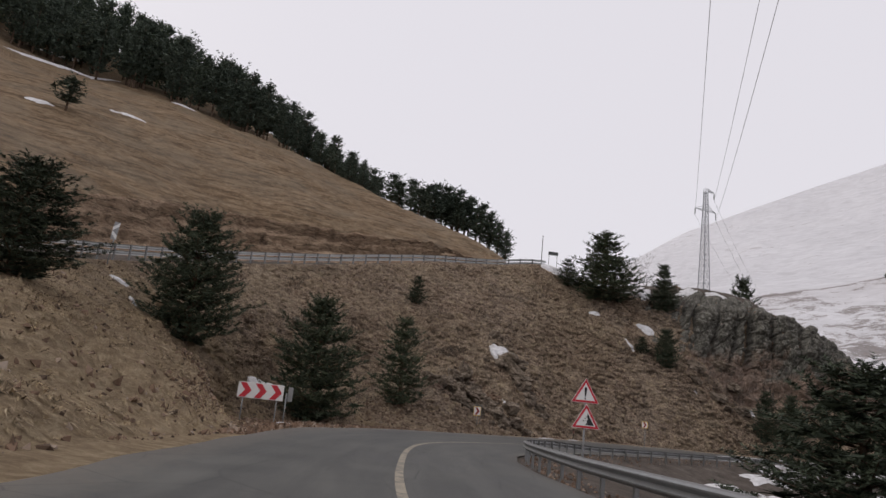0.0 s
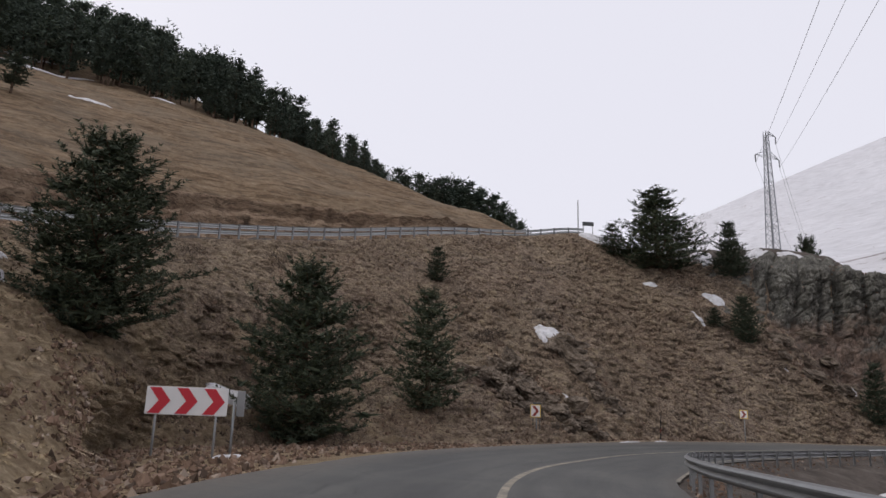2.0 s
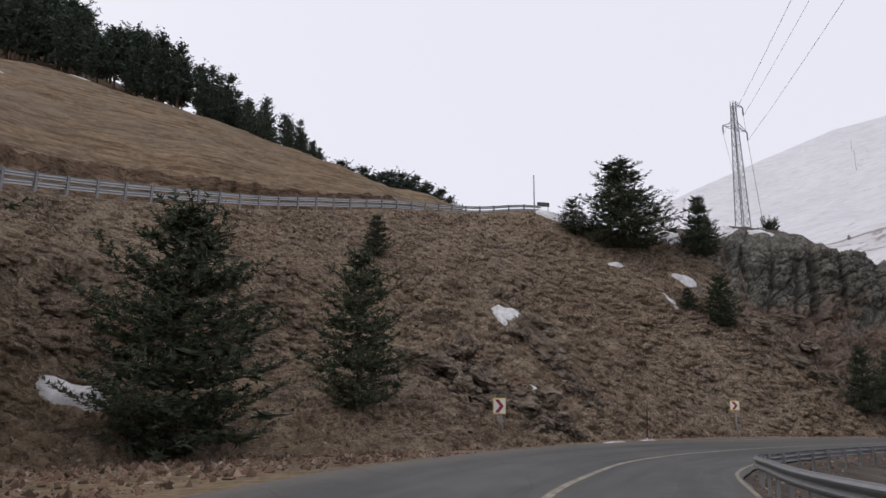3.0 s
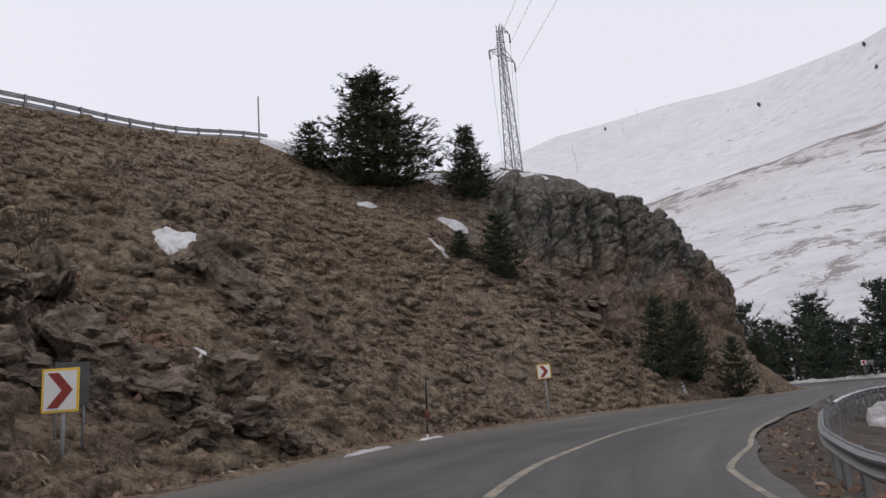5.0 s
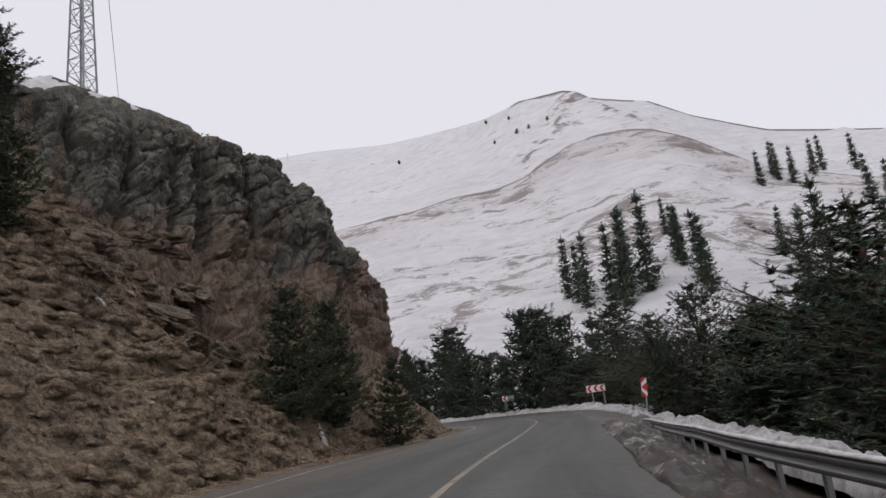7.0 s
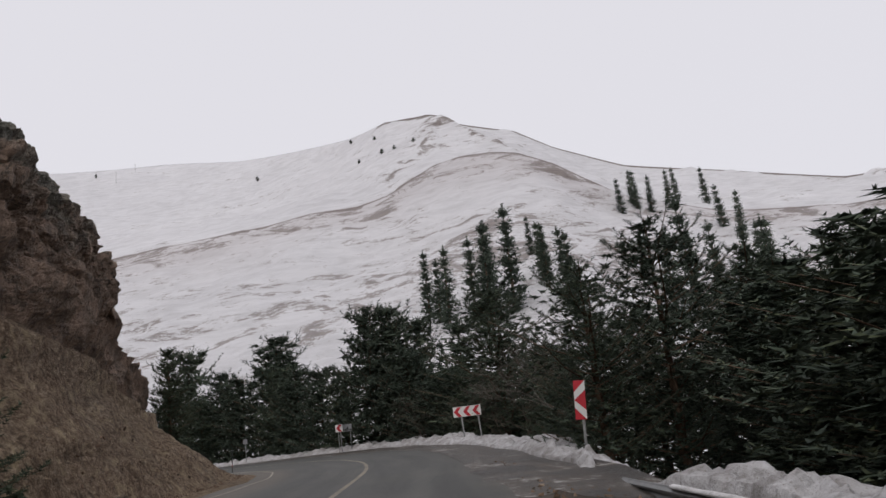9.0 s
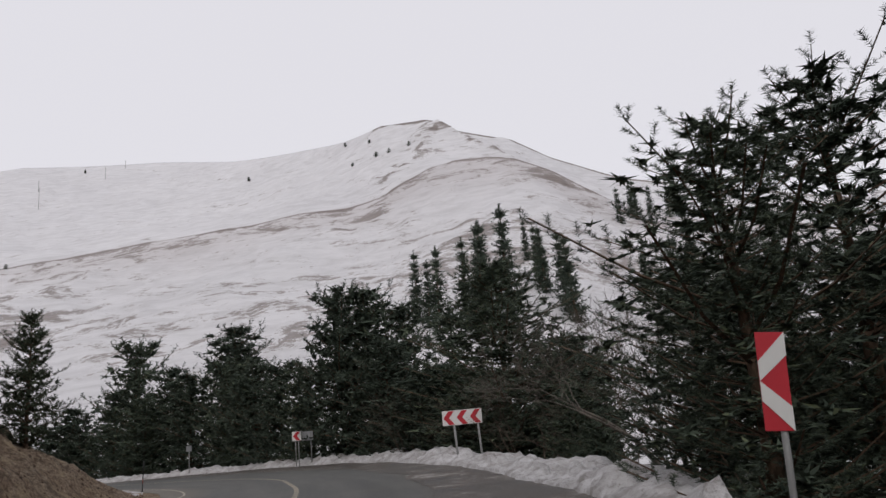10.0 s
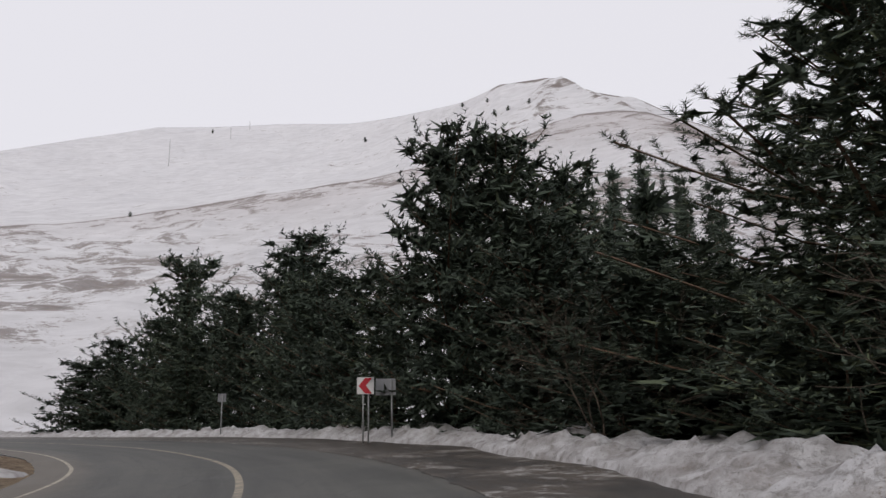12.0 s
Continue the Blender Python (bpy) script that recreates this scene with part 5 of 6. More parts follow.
def tussocks(name, count, lo, hi, material, label, size, seed, st0=0.4, st1=12.6):
    rng = random.Random(seed)
    verts, faces = [], []
    made = 0
    while made < count:
        st, v = rng.uniform(st0, st1), rng.uniform(lo, hi)
        gu, gv = st * SPAN, float(np.interp(v, across, range(NV)))
        if rockiness(gu, v) > 0.4 or rng.random() < float(np.interp(st, (6.5, 9), (0, 0.72))):
            continue
        p = Vector(bilinear(gu, gv))
        if noise.noise(p * 0.3) < rng.uniform(-0.7, 0.1):
            continue
        n = ground_normal(p.x, p.y)
        fall = Vector((n.x, n.y, 0))
        made += 1
        r = size * rng.uniform(0.5, 1.4)
        for _ in range(6):
            a = rng.uniform(0, 6.283)
            d = (Vector((math.cos(a), math.sin(a), 0)) * 0.7 + n * rng.uniform(0.25, 0.8) + fall * 1.2 - Vector((0, 0, 0.35))).normalized()
            sd = d.cross(Vector((0, 0, 1))).normalized() * r * rng.uniform(0.025, 0.055)
            mid, tip = p + d * r * 0.6, p + d * r + fall * r * 0.5 - Vector((0, 0, r * 0.3))
            k = len(verts)
            verts.extend((p - sd - d * 0.05, p + sd - d * 0.05, mid + sd * 0.7, mid - sd * 0.7, tip))
            faces.extend(((k, k + 1, k + 2, k + 3), (k + 3, k + 2, k + 4)))
    return tagged(mesh_part(name, verts, faces, material), label, "grass", kind="stuff")


def mounds(name, count, material, label, seed):
    """Low hummocks of matted grass that hang over on the downhill side."""
    rng = random.Random(seed)
    verts, faces = [], []
    made = 0
    while made < count:
        st, v = rng.uniform(2.2, 12.2), rng.uniform(1.0, 3.95)
        gu, gv = st * SPAN, float(np.interp(v, across, range(NV)))
        p = Vector(bilinear(gu, gv))
        if rockiness(gu, v) > 0.35 or noise.noise(p * 0.22) < rng.uniform(-0.75, 0.25):
            continue
        if any((p.x - o[0]) ** 2 + (p.y - o[1]) ** 2 < (0.7 * o[2]) ** 2 for o in OUTCROPS + PATCHES):
            continue
        made += 1
        n = ground_normal(p.x, p.y)
        fall = Vector((n.x, n.y, -0.6)).normalized()
        side = fall.cross(n).normalized()
        r = rng.choice((.12, .17, .22, .3, .42)) * rng.uniform(.8, 1.2) * (0.75 if st < 5 else 1)
        tall = r * rng.uniform(.55, 1.0)
        k = len(verts)
        for ring, (f, h) in enumerate(((1.0, -.12), (.72, .62))):
            for i in range(6):
                a = 1.047 * i + rng.uniform(-.3, .3)
                e = r * f * rng.uniform(.75, 1.25)
                verts.append(p + side * math.cos(a) * e * 1.25 + fall * (math.sin(a) * e + ring * r * .35) + n * tall * h * rng.uniform(.8, 1.2))
        verts.append(p + fall * r * .3 + n * tall)
        for i in range(6):
            j = (i + 1) % 6
            faces += [(k + i, k + j, k + 6 + j, k + 6 + i), (k + 6 + i, k + 6 + j, k + 12)]
    return tagged(mesh_part(name, verts, faces, material, smooth=True), label, "grass", kind="stuff")


TUSSOCK = tussock_material()
tussocks("slope_grass", 8500, 1.05, 3.97, TUSSOCK, "tussocks of dry brown grass on the steep slope", 0.34, 21)
STRAW = plain("straw", (0.5, 0.38, 0.22), 0.95, 0, 0.5, 3)
tussocks("near_grass", 5500, 1.0, 2.7, STRAW, "pale dry grass at the foot of the slope", 0.17, 22, 0.4, 3.4)


# ---- snow: banks and patches ----
def snow_patch(seed, x, y, length, width, turn, thick=0.12, lift=0.0, label="patch of old snow on the slope"):
    """An irregular lens of snow that lies on the ground."""
    rng = random.Random(seed)
    n, rings = 30, 5
    ca, sa = math.cos(radians(turn)), math.sin(radians(turn))
    verts, faces = [], []
    edge = [1 + 0.55 * noise.noise((math.cos(6.283 * i / n) * 1.6 + seed, math.sin(6.283 * i / n) * 1.6, 0.5)) + rng.uniform(-.12, .12) for i in range(n)]
    for r in range(rings + 1):
        f = r / rings
        for i in range(n):
            a = 6.283 * i / n
            lx, ly = math.cos(a) * length / 2 * edge[i] * f, math.sin(a) * width / 2 * edge[i] * f
            px, py = x + lx * ca - ly * sa, y + lx * sa + ly * ca
            verts.append((px, py, ground(px, py) + lift + thick * (1 - f ** 3) - 0.05 * (f == 1) + 0.02 + 0.04 * noise.noise((px * 2, py * 2, 3))))
    for r in range(rings):
        for i in range(n):
            j = (i + 1) % n
            faces.append((r * n + i, r * n + j, (r + 1) * n + j, (r + 1) * n + i))
    tagged(mesh_part("snow_patch", verts, faces, BANK_SNOW if x > 70 else SNOW, smooth=True), label, "snow", group="snow patches")


PATCHES = ((4.5, 75.7, 2.4, 1.3, 10, .45), (3.9, 74.5, .8, 1.6, 10, .35), (24.5, 97.2, 2.4, 1.5, 20, .3), (21.6, 93.5, 1.4, .5, -40, .1), (-21.3, 45.0, 1.3, .7, 15, .15), (-19.2, 42.9, 1.8, .4, 130, .12),
           (-13.0, 52.2, 2.2, 1.7, 20, .5), (5.0, 66.4, .7, .9, 60, .3), (4.3, 64.6, .6, .3, 20, .15), (12.6, 103.5, 4.6, 1.7, -8, .25), (14.6, 102.6, 4.4, 1.8, -12, .25), (25.5, 104.3, 2.8, 5.6, 0, .25), (22.9, 102.5, 1.8, 1.2, 0, .25),
           (17.5, 97.2, 1.6, .8, 10, .15), (31.5, 104.5, 3.4, 1.4, 10, .2), (36, 104.6, 3, 1.2, 0, .15), (41.5, 106.5, 2.4, 1, 10, .15), (44.5, 105, 1.8, .8, 20, .15), (38.2, 96.8, 1.0, .7, 40, .2),
           (36.4, 94.9, .4, .3, 0, .12), (40.6, 93.2, 1.6, .3, 60, .1), (29.6, 92, .4, .3, 0, .1), (8.6, 63.8, 4.2, .45, 50, .12), (11.2, 67.3, 1.8, .4, 45, .1), (7.4, 61.9, 1.6, .3, 55, .1),
           (-7.6, 37.2, 1.3, .4, 78, .08), (-64.1, 95.6, 3.6, 2.0, 20, .2), (-59.5, 111.8, 4.2, 1.6, 30, .2), (-61.6, 110.2, .8, .6, 30, .2), (-101.5, 153.5, 24, 2.4, 68, .4), (-112, 171, 10, 2.2, 60, .4),
           (-73.5, 161.5, 8, 2.0, -28, .4), (14, 33, 7, 2.6, 60, .3), (21, 56, 5, 3, 40, .3), (26.5, 62.5, 6, 2.4, 35, .3), (9, 27, 3, 1.4, 80, .2), (84.5, 128, 3, 1.6, 60, .1), (80, 121.8, 2.2, 0.8, 60, .06))
mounds("grass_hummocks", 8000, EARTH, "low hummocks of matted dry grass over the slope", 31)
for i, (x, y, ln, w, turn, th) in enumerate(PATCHES):
    snow_patch(i + 1, x, y, ln, w, turn, th, 0.12 if i < 2 else 0.0)


def snow_bank(name, s0, s1, foot, broad, tall, rise, material, label, seed=0.0):
    """Ploughed snow heaped along the outer edge of the road."""
    ss = np.arange(s0, s1, 0.22)
    rows_, n = [], 22
    for s in ss:
        taper = min(1, (s - s0) / 3, (s1 - s) / 3)
        h = tall * rise(s) * max(0.05, taper) * (0.72 + 0.5 * noise.noise((s * 0.16, seed, 0)) + 0.22 * noise.noise((s * 0.8, seed, 4)))
        a = -foot(s) + 0.5 * noise.noise((s * 0.22, seed, 9)) + 0.12 * noise.noise((s * 1.6, seed, 2))
        for j in range(n):
            f = j / (n - 1)
            o = a - broad(s) * f
            p = road_at(s, o)
            body = math.sin(min(1, f * 1.35) * math.pi / 2) * (1 if f < 0.72 else math.cos((f - 0.72) / 0.28 * 1.45))
            lump = 0.3 * noise.fractal((p[0] * 0.8, p[1] * 0.8, seed), 0.8, 2, 4) * min(1, f * 5) + 0.13 * noise.noise((p[0] * 5, p[1] * 5, 1)) * min(1, f * 8)
            g = ground(p[0], p[1])
            z = (p[2] if f < 0.3 else max(p[2] - 0.4, g)) + h * body + lump * taper - (0.3 if f == 0 else 0) - (0.9 if f == 1 else 0) - 0.7 * (1 - taper)
            rows_.append((p[0], p[1], z))
    faces = [(i * n + j, (i + 1) * n + j, (i + 1) * n + j + 1, i * n + j + 1) for i in range(len(ss) - 1) for j in range(n - 1)]
    return tagged(mesh_part(name, rows_, [f[::-1] for f in faces], material, smooth=True), label, "snow", kind="structure")


MUD = mud_material()


def bank_foot(s):
    """Where the ploughed snow begins, out from the centre of the road."""
    return float(np.interp(s, (150, 160, 178, 190, 203, 260), (5.7, 5.8, 5.8, 6.1, 7.2, 8.0)))


ss = np.arange(148, ROAD_LENGTH - 6, 0.5)
sh = []
for s in ss:
    for j in range(6):
        o = 3.45 + (bank_foot(s) + 0.9 - 3.45) * j / 5
        p = road_at(s, -o + (0.5 * noise.noise((s * 0.3, 7.0, 3)) + 0.2 * noise.noise((s * 1.3, 5.0, 8)) - 0.1 if j == 0 else 0))
        g, run_in = ground(p[0], p[1]), min(1, (s - 148) / 6)
        z = p[2] + 0.008 if j < 2 else max(p[2] - 0.015 * j, g + 0.02)
        sh.append((p[0], p[1], z * run_in + (min(z, g) - 0.06) * (1 - run_in)))
tagged(mesh_part("road_shoulder", sh, [(i * 6 + j, i * 6 + j + 1, (i + 1) * 6 + j + 1, (i + 1) * 6 + j) for i in range(len(ss) - 1) for j in range(5)], MUD, smooth=True),
       "muddy shoulder with slush between road and snow bank", "road", kind="structure")
snow_bank("snow_bank", 152, ROAD_LENGTH - 12, bank_foot, lambda s: float(np.interp(s, (152, 160, 172), (1.0, 1.8, 3.8))), 0.8, lambda s: float(np.interp(s, (152, 158, 166, 180, 190, 200), (0.15, 0.4, 0.55, 0.6, 1.0, 1.1))), BANK_SNOW, "heaped snow bank ploughed along the outer edge of the road", 2.0)
snow_bank("verge_snow", road_s(24, 71), road_s(48, 86.6), lambda s: 3.7, lambda s: 2.0, 0.26, lambda s: 0.7, MUD, "grey slush and grit heaped before the guardrail", 5.0)
snow_bank("rail_snow", road_s(22, 69.5), road_s(52, 89), lambda s: 6.2, lambda s: 2.1, 0.3, lambda s: 0.7, BANK_SNOW, "snow heaped behind the guardrail", 8.0)


# ---- guardrails ----
def w_profile():
    return [(0.0, 0.0), (0.02, 0.03), (0.075, 0.06), (0.08, 0.09), (0.02, 0.13), (0.0, 0.155), (0.02, 0.18), (0.075, 0.22), (0.08, 0.25), (0.02, 0.285), (0.0, 0.31)]


def beam(name, points, sides, parent, material, drop=0.31, thick=0.02):
    """A corrugated steel beam along the points; sides: unit vectors toward the traffic."""
    prof = w_profile()
    ring = prof + [(a - thick, b) for a, b in reversed(prof)]
    verts, faces, n = [], [], len(ring)
    for p, sd in zip(points, sides):
        for a, b in ring:
            verts.append((p[0] + sd[0] * a, p[1] + sd[1] * a, p[2] - drop + b))
    for i in range(len(points) - 1):
        for j in range(n):
            k = (j + 1) % n
            faces.append((i * n + j, i * n + k, (i + 1) * n + k, (i + 1) * n + j))
    faces += [tuple(range(n)), tuple(range((len(points) - 1) * n, len(points) * n))[::-1]]
    return mesh_part(name, verts, faces, material, parent)


POST_MESHES = {}


def post(parent, at, turn, tall, wide=0.11):
    key = (round(tall, 2), wide)
    if key not in POST_MESHES:
        bm = bmesh.new()
        box(bm, (0.015, wide, tall), (0, 0, -tall / 2))
        box(bm, (0.07, 0.012, tall), (-0.035, wide / 2, -tall / 2))
        box(bm, (0.07, 0.012, tall), (-0.035, -wide / 2, -tall / 2))
        ob = part("post", bm, STEEL, parent)
        POST_MESHES[key] = ob.data
    else:
        ob = new("post", POST_MESHES[key])
        ob.parent = parent
    ob.matrix_basis = pose(at[0], at[1], at[2], 0, 0, turn)


rail = thing("guardrail", Matrix.Identity(4), "galvanised steel guardrail with corrugated beam beside the road", "guardrail")
RAIL_AT = [(45, 4.4), (57, 4.0), (75, 4.05), (88, 4.0), (96, 4.2), (100, 4.65), (108, 5.3), (114, 5.6), (126, 5.45), (138, 5.55), (road_s(58.5, 93.3), 6.3)]


def rail_off(q):
    return -float(np.interp(q, [a for a, _ in RAIL_AT], [b for _, b in RAIL_AT]))


def rail_top(q):
    """Height of the beam's upper edge over the middle of the road, which is banked in the bend."""
    return float(np.interp(q, (84, 97), (0.57, 0.32))) - 0.4 * max(0, (q - s_end + 22) / 22)


s = road_s(1.2, 5)
s_end = road_s(51, 88.3)
while s < s_end:
    seg = np.linspace(s, min(s + 4.02, s_end), 9)
    pts, sides = [], []
    for q in seg:
        p = road_at(q, rail_off(q))
        h = heading(q)
        pts.append((p[0], p[1], road_at(q, 0)[2] + rail_top(q)))
        sides.append((-math.sin(h), math.cos(h)))
    beam("beam", pts, sides, rail, STEEL)
    for q in (s + 0.4, s + 2.4):
        if q < s_end - 12:
            p = road_at(q, rail_off(q) - 0.05)
            post(rail, (p[0], p[1], road_at(q, 0)[2] + rail_top(q) - 0.02), math.degrees(heading(q)) + 90, 1.3)
    s += 4.0

# ---- a ridge of snow left lying on the rail ----
sv_, sf_ = [], []
for q in np.arange(114, s_end - 3, 0.4):
    p, h = road_at(q, rail_off(q)), heading(q)
    z = road_at(q, 0)[2] + rail_top(q)
    tall = 0.045 + 0.03 * noise.noise((q * 0.7, 1, 2)) + 0.02 * noise.noise((q * 2.3, 4, 2))
    for a, b in ((-0.05, -0.01), (-0.04, tall * .7), (0.0, tall), (0.06, tall * .7), (0.085, -0.01)):
        sv_.append((p[0] - math.sin(h) * a, p[1] + math.cos(h) * a, z + b))
sf_ = [(i * 5 + j, i * 5 + (j + 1) % 5, (i + 1) * 5 + (j + 1) % 5, (i + 1) * 5 + j) for i in range(len(sv_) // 5 - 1) for j in range(5)]
tagged(mesh_part("snow_ridge", sv_, sf_, SNOW, smooth=True), "thin ridge of white snow lying along the guardrail", "snow")

upper_rail = thing("guardrail", Matrix.Identity(4), "long galvanised guardrail along the edge of the upper road", "guardrail")
lip = dense[:, 4] if dense.shape[1] > 4 else dense[:, -1]
lip_run = np.concatenate([[0], np.cumsum(np.linalg.norm(np.diff(lip[:, :2], axis=0), axis=1))])
u_a, u_b = lip_run[int(1.0 * SPAN)], lip_run[int(7.5 * SPAN)]
u_low = lip_run[int(5.0 * SPAN)], lip_run[int(6.5 * SPAN)]


def lip_at(d):
    p = np.array([np.interp(d, lip_run, lip[:, i]) for i in range(3)])
    p[2] -= 0.4 * float(np.interp(d, u_low, (0, 1)))
    q = np.array([np.interp(d + 0.5, lip_run, lip[:, i]) for i in range(3)])
    t = (q - p)[:2] / max(1e-6, np.linalg.norm((q - p)[:2]))
    return p, t


d = u_a
while d < u_b:
    pts, sides, low = [], [], []
    for q in np.linspace(d, d + 4.02, 6):
        p, t = lip_at(q)
        n = (-t[1] * -1, t[0] * -1)
        pts.append((p[0] - n[0] * 0.35, p[1] - n[1] * 0.35, p[2] + 1.15))
        low.append((p[0] - n[0] * 0.35, p[1] - n[1] * 0.35, p[2] + 0.7))
        sides.append((-n[0], -n[1]))
    beam("beam", pts, sides, upper_rail, BRIGHT_STEEL, 0.31, 0.03)
    beam("beam", low, sides, upper_rail, BRIGHT_STEEL, 0.31, 0.03)
    for q in (d, d + 2):
        p, t = lip_at(q)
        n = (t[1], -t[0])
        post(upper_rail, (p[0] - n[0] * 0.27, p[1] - n[1] * 0.27, p[2] + 1.17), math.degrees(math.atan2(t[1], t[0])) - 90, 1.7, 0.16)
    d += 4.0


# ---- signs ----
def prism(bm, outline, y0, y1):
    """An upright plate from an outline in x and z, between two depths."""
    a = [bm.verts.new((x, y0, z)) for x, z in outline]
    b = [bm.verts.new((x, y1, z)) for x, z in outline]
    bm.faces.new(a)
    bm.faces.new(b[::-1])
    for i in range(len(a)):
        j = (i + 1) % len(a)
        bm.faces.new((a[j], a[i], b[i], b[j]))


def plate(parent, name, outline, y0, y1, material, label=""):
    bm = bmesh.new()
    prism(bm, outline, y0, y1)
    bmesh.ops.recalc_face_normals(bm, faces=bm.faces)
    return part(name, bm, material, parent, label)


def pole(parent, x, y, z0, z1, r=0.035, material=None, lean=0.0):
    bm = bmesh.new()
    tube(bm, (x + lean, y, z0), (x, y, z1), r, r, 10)
    return part("pole", bm, material or GREY_POST, parent, smooth=True)


def chevron(w, h, x, band):
    """A chevron pointing along +x, its tip at x + half a band."""
    t = h / 2
    return [(x - band / 2, -t), (x + band / 2 + 0.0, -t), (x + band / 2 + t * 0.8, 0), (x + band / 2, t), (x - band / 2, t), (x - band / 2 + t * 0.8, 0)]


def chevron_board(x, y, z, yaw, width, height, count, way, label, colour, ground_z, posts, frame_mat=None, lean=0.0):
    """A board of chevrons; yaw: the direction its face looks, way: 1 points to its right as seen from the front."""
    sign = thing("chevron_sign", pose(x, y, ground_z, 0, 0, yaw), label, "road sign")
    zc = z - ground_z
    bm = bmesh.new()
    box(bm, (width, 0.03, height), (0, 0.02, zc), bevel=0.008)
    board = part("board", bm, frame_mat or SIGN_WHITE, sign)
    if frame_mat:
        plate(board, "panel", [(a * (width / 2 - 0.04), zc + b * (height / 2 - 0.04)) for a, b in ((-1, -1), (1, -1), (1, 1), (-1, 1))], -0.002, 0.006, SIGN_WHITE)
    pitch = width / count
    ih = height * (0.92 if not frame_mat else 0.8)
    band = pitch * (0.42 if not frame_mat else 0.3)
    for k in range(count):
        cx = -width / 2 + pitch * (k + 0.5) - ih * 0.2
        pts = [(way * px, zc + pz) for px, pz in chevron(width, ih, cx, band)]
        plate(board, "chevron", pts, -0.008, 0.004, colour)
    for px in posts:
        pole(sign, px, 0.06, -0.5, zc + height * 0.42, 0.05 if lean else 0.035, GREY_POST, lean)
    bm = bmesh.new()
    box(bm, (width * 0.9, 0.03, 0.05), (0, 0.05, zc + height * 0.25))
    part("bracket", bm, STEEL, sign)
    return sign


def triangle_sign(x, y, z_top, yaw, ground_z):
    sign = thing("warning_signs", pose(x, y, ground_z, 0, 0, yaw), "two red-bordered triangular warning signs on one grey post", "road sign")
    side, rise = 0.92, 0.92 * 0.866

    def tri(c, k):
        h = rise * k
        return [(-side * k / 2, c - h / 3), (side * k / 2, c - h / 3), (0, c + 2 * h / 3)]

    for n, top in enumerate((z_top - ground_z, z_top - ground_z - rise * 1.02)):
        c = top - 2 * rise / 3
        shift = 0.06 * n
        put = lambda pts: [(px + shift, pz) for px, pz in pts]
        face = plate(sign, "rim", put(tri(c, 1.0)), 0.0, 0.02, SIGN_WHITE, "pale edge of the triangular sign")
        plate(face, "border", put(tri(c, 0.955)), -0.006, 0.0, SIGN_RED)
        plate(face, "panel", put(tri(c, 0.70)), -0.011, -0.006, SIGN_WHITE)
        if n == 0:
            plate(face, "exclamation_mark", put([(-.022, c - .06), (.022, c - .06), (.045, c + .2), (.02, c + .235), (-.02, c + .235), (-.045, c + .2)]), -0.016, -0.011, SIGN_BLACK)
            plate(face, "exclamation_dot", put([(.03 * math.cos(a * .785), c - .125 + .03 * math.sin(a * .785)) for a in range(8)]), -0.016, -0.011, SIGN_BLACK)
        else:
            plate(face, "rock_face", put([(-.02, c - .16), (.27, c - .16), (.05, c + .22), (.03, c + .1), (.06, c + .03), (.02, c - .02), (.04, c - .08)]), -0.016, -0.011, SIGN_BLACK)
            for rx, rz, rr in ((-.03, .05, .022), (-.085, -.03, .024), (.0, .1, .015), (-.02, -.02, .012)):
                plate(face, "falling_stone", put([(rx + rr * math.cos(a * 1.047), c + rz + rr * math.sin(a * 1.047)) for a in range(6)]), -0.016, -0.011, SIGN_BLACK)
    pole(sign, 0.03, 0.055, -0.6, z_top - ground_z - 0.1, 0.035)
    return sign


triangle_sign(5.25, 24.7, 2.93, 2, -0.35)
sg = ground(-8.6, 37.4)
chevron_board(-9.0, 37.3, 1.42, 6, 2.3, 0.78, 3, 1, "white board with three red chevrons on thin posts", SIGN_RED, sg, (-0.85, 0.85))
sign = thing("sign_back", pose(-7.6, 37.7, sg, 0, 0, -25), "grey back of a road sign on a galvanised post", "road sign")
bm = bmesh.new()
box(bm, (0.3, 0.025, 0.72), (0, 0.05, 1.4 - sg), bevel=0.008)
part("board", bm, SIGN_BACK, sign)
pole(sign, -0.2, 0, -0.4, 1.45 - sg, 0.04, STEEL)
CHX, CHY = 2.38, 60.3
chevron_board(CHX, CHY, 1.64, -14, 0.6, 0.73, 1, 1, "yellow-framed white sign with a dark red chevron", SIGN_DARKRED, ground(CHX, CHY), (0.04,), SIGN_YELLOW)
sign = thing("sign_back", pose(CHX + 0.1, CHY + 0.45, ground(CHX + 0.1, CHY + 0.45), 0, 0, 20), "weathered grey sign back on two thin posts", "road sign")
bm = bmesh.new()
box(bm, (0.55, 0.02, 0.75), (0.02, 0, 1.08), bevel=0.006)
part("board", bm, DARK_BOARD, sign)
pole(sign, -0.22, 0.03, -0.4, 1.4, 0.025, STEEL)
pole(sign, 0.22, 0.03, -0.4, 1.4, 0.025, STEEL)
chevron_board(19.6, 75.8, 2.05, -38, 0.62, 0.64, 1, 1, "yellow-framed white sign with an orange-red chevron", SIGN_DARKRED, ground(19.6, 75.8), (0.02,), SIGN_YELLOW)
chevron_board(82.43, 102.27, 1.88, -58, 1.83, 0.66, 3, -1, "white board with three red chevrons on leaning posts in the snow", SIGN_RED, ground(82.3, 102.4), (-0.42, 0.68), None, 0.12)
chevron_board(96.5, 124.3, 2.25, -52, 0.7, 0.68, 1, -1, "white sign with one red chevron standing in the snow bank", SIGN_RED, 0.0, (-0.1, 0.12))
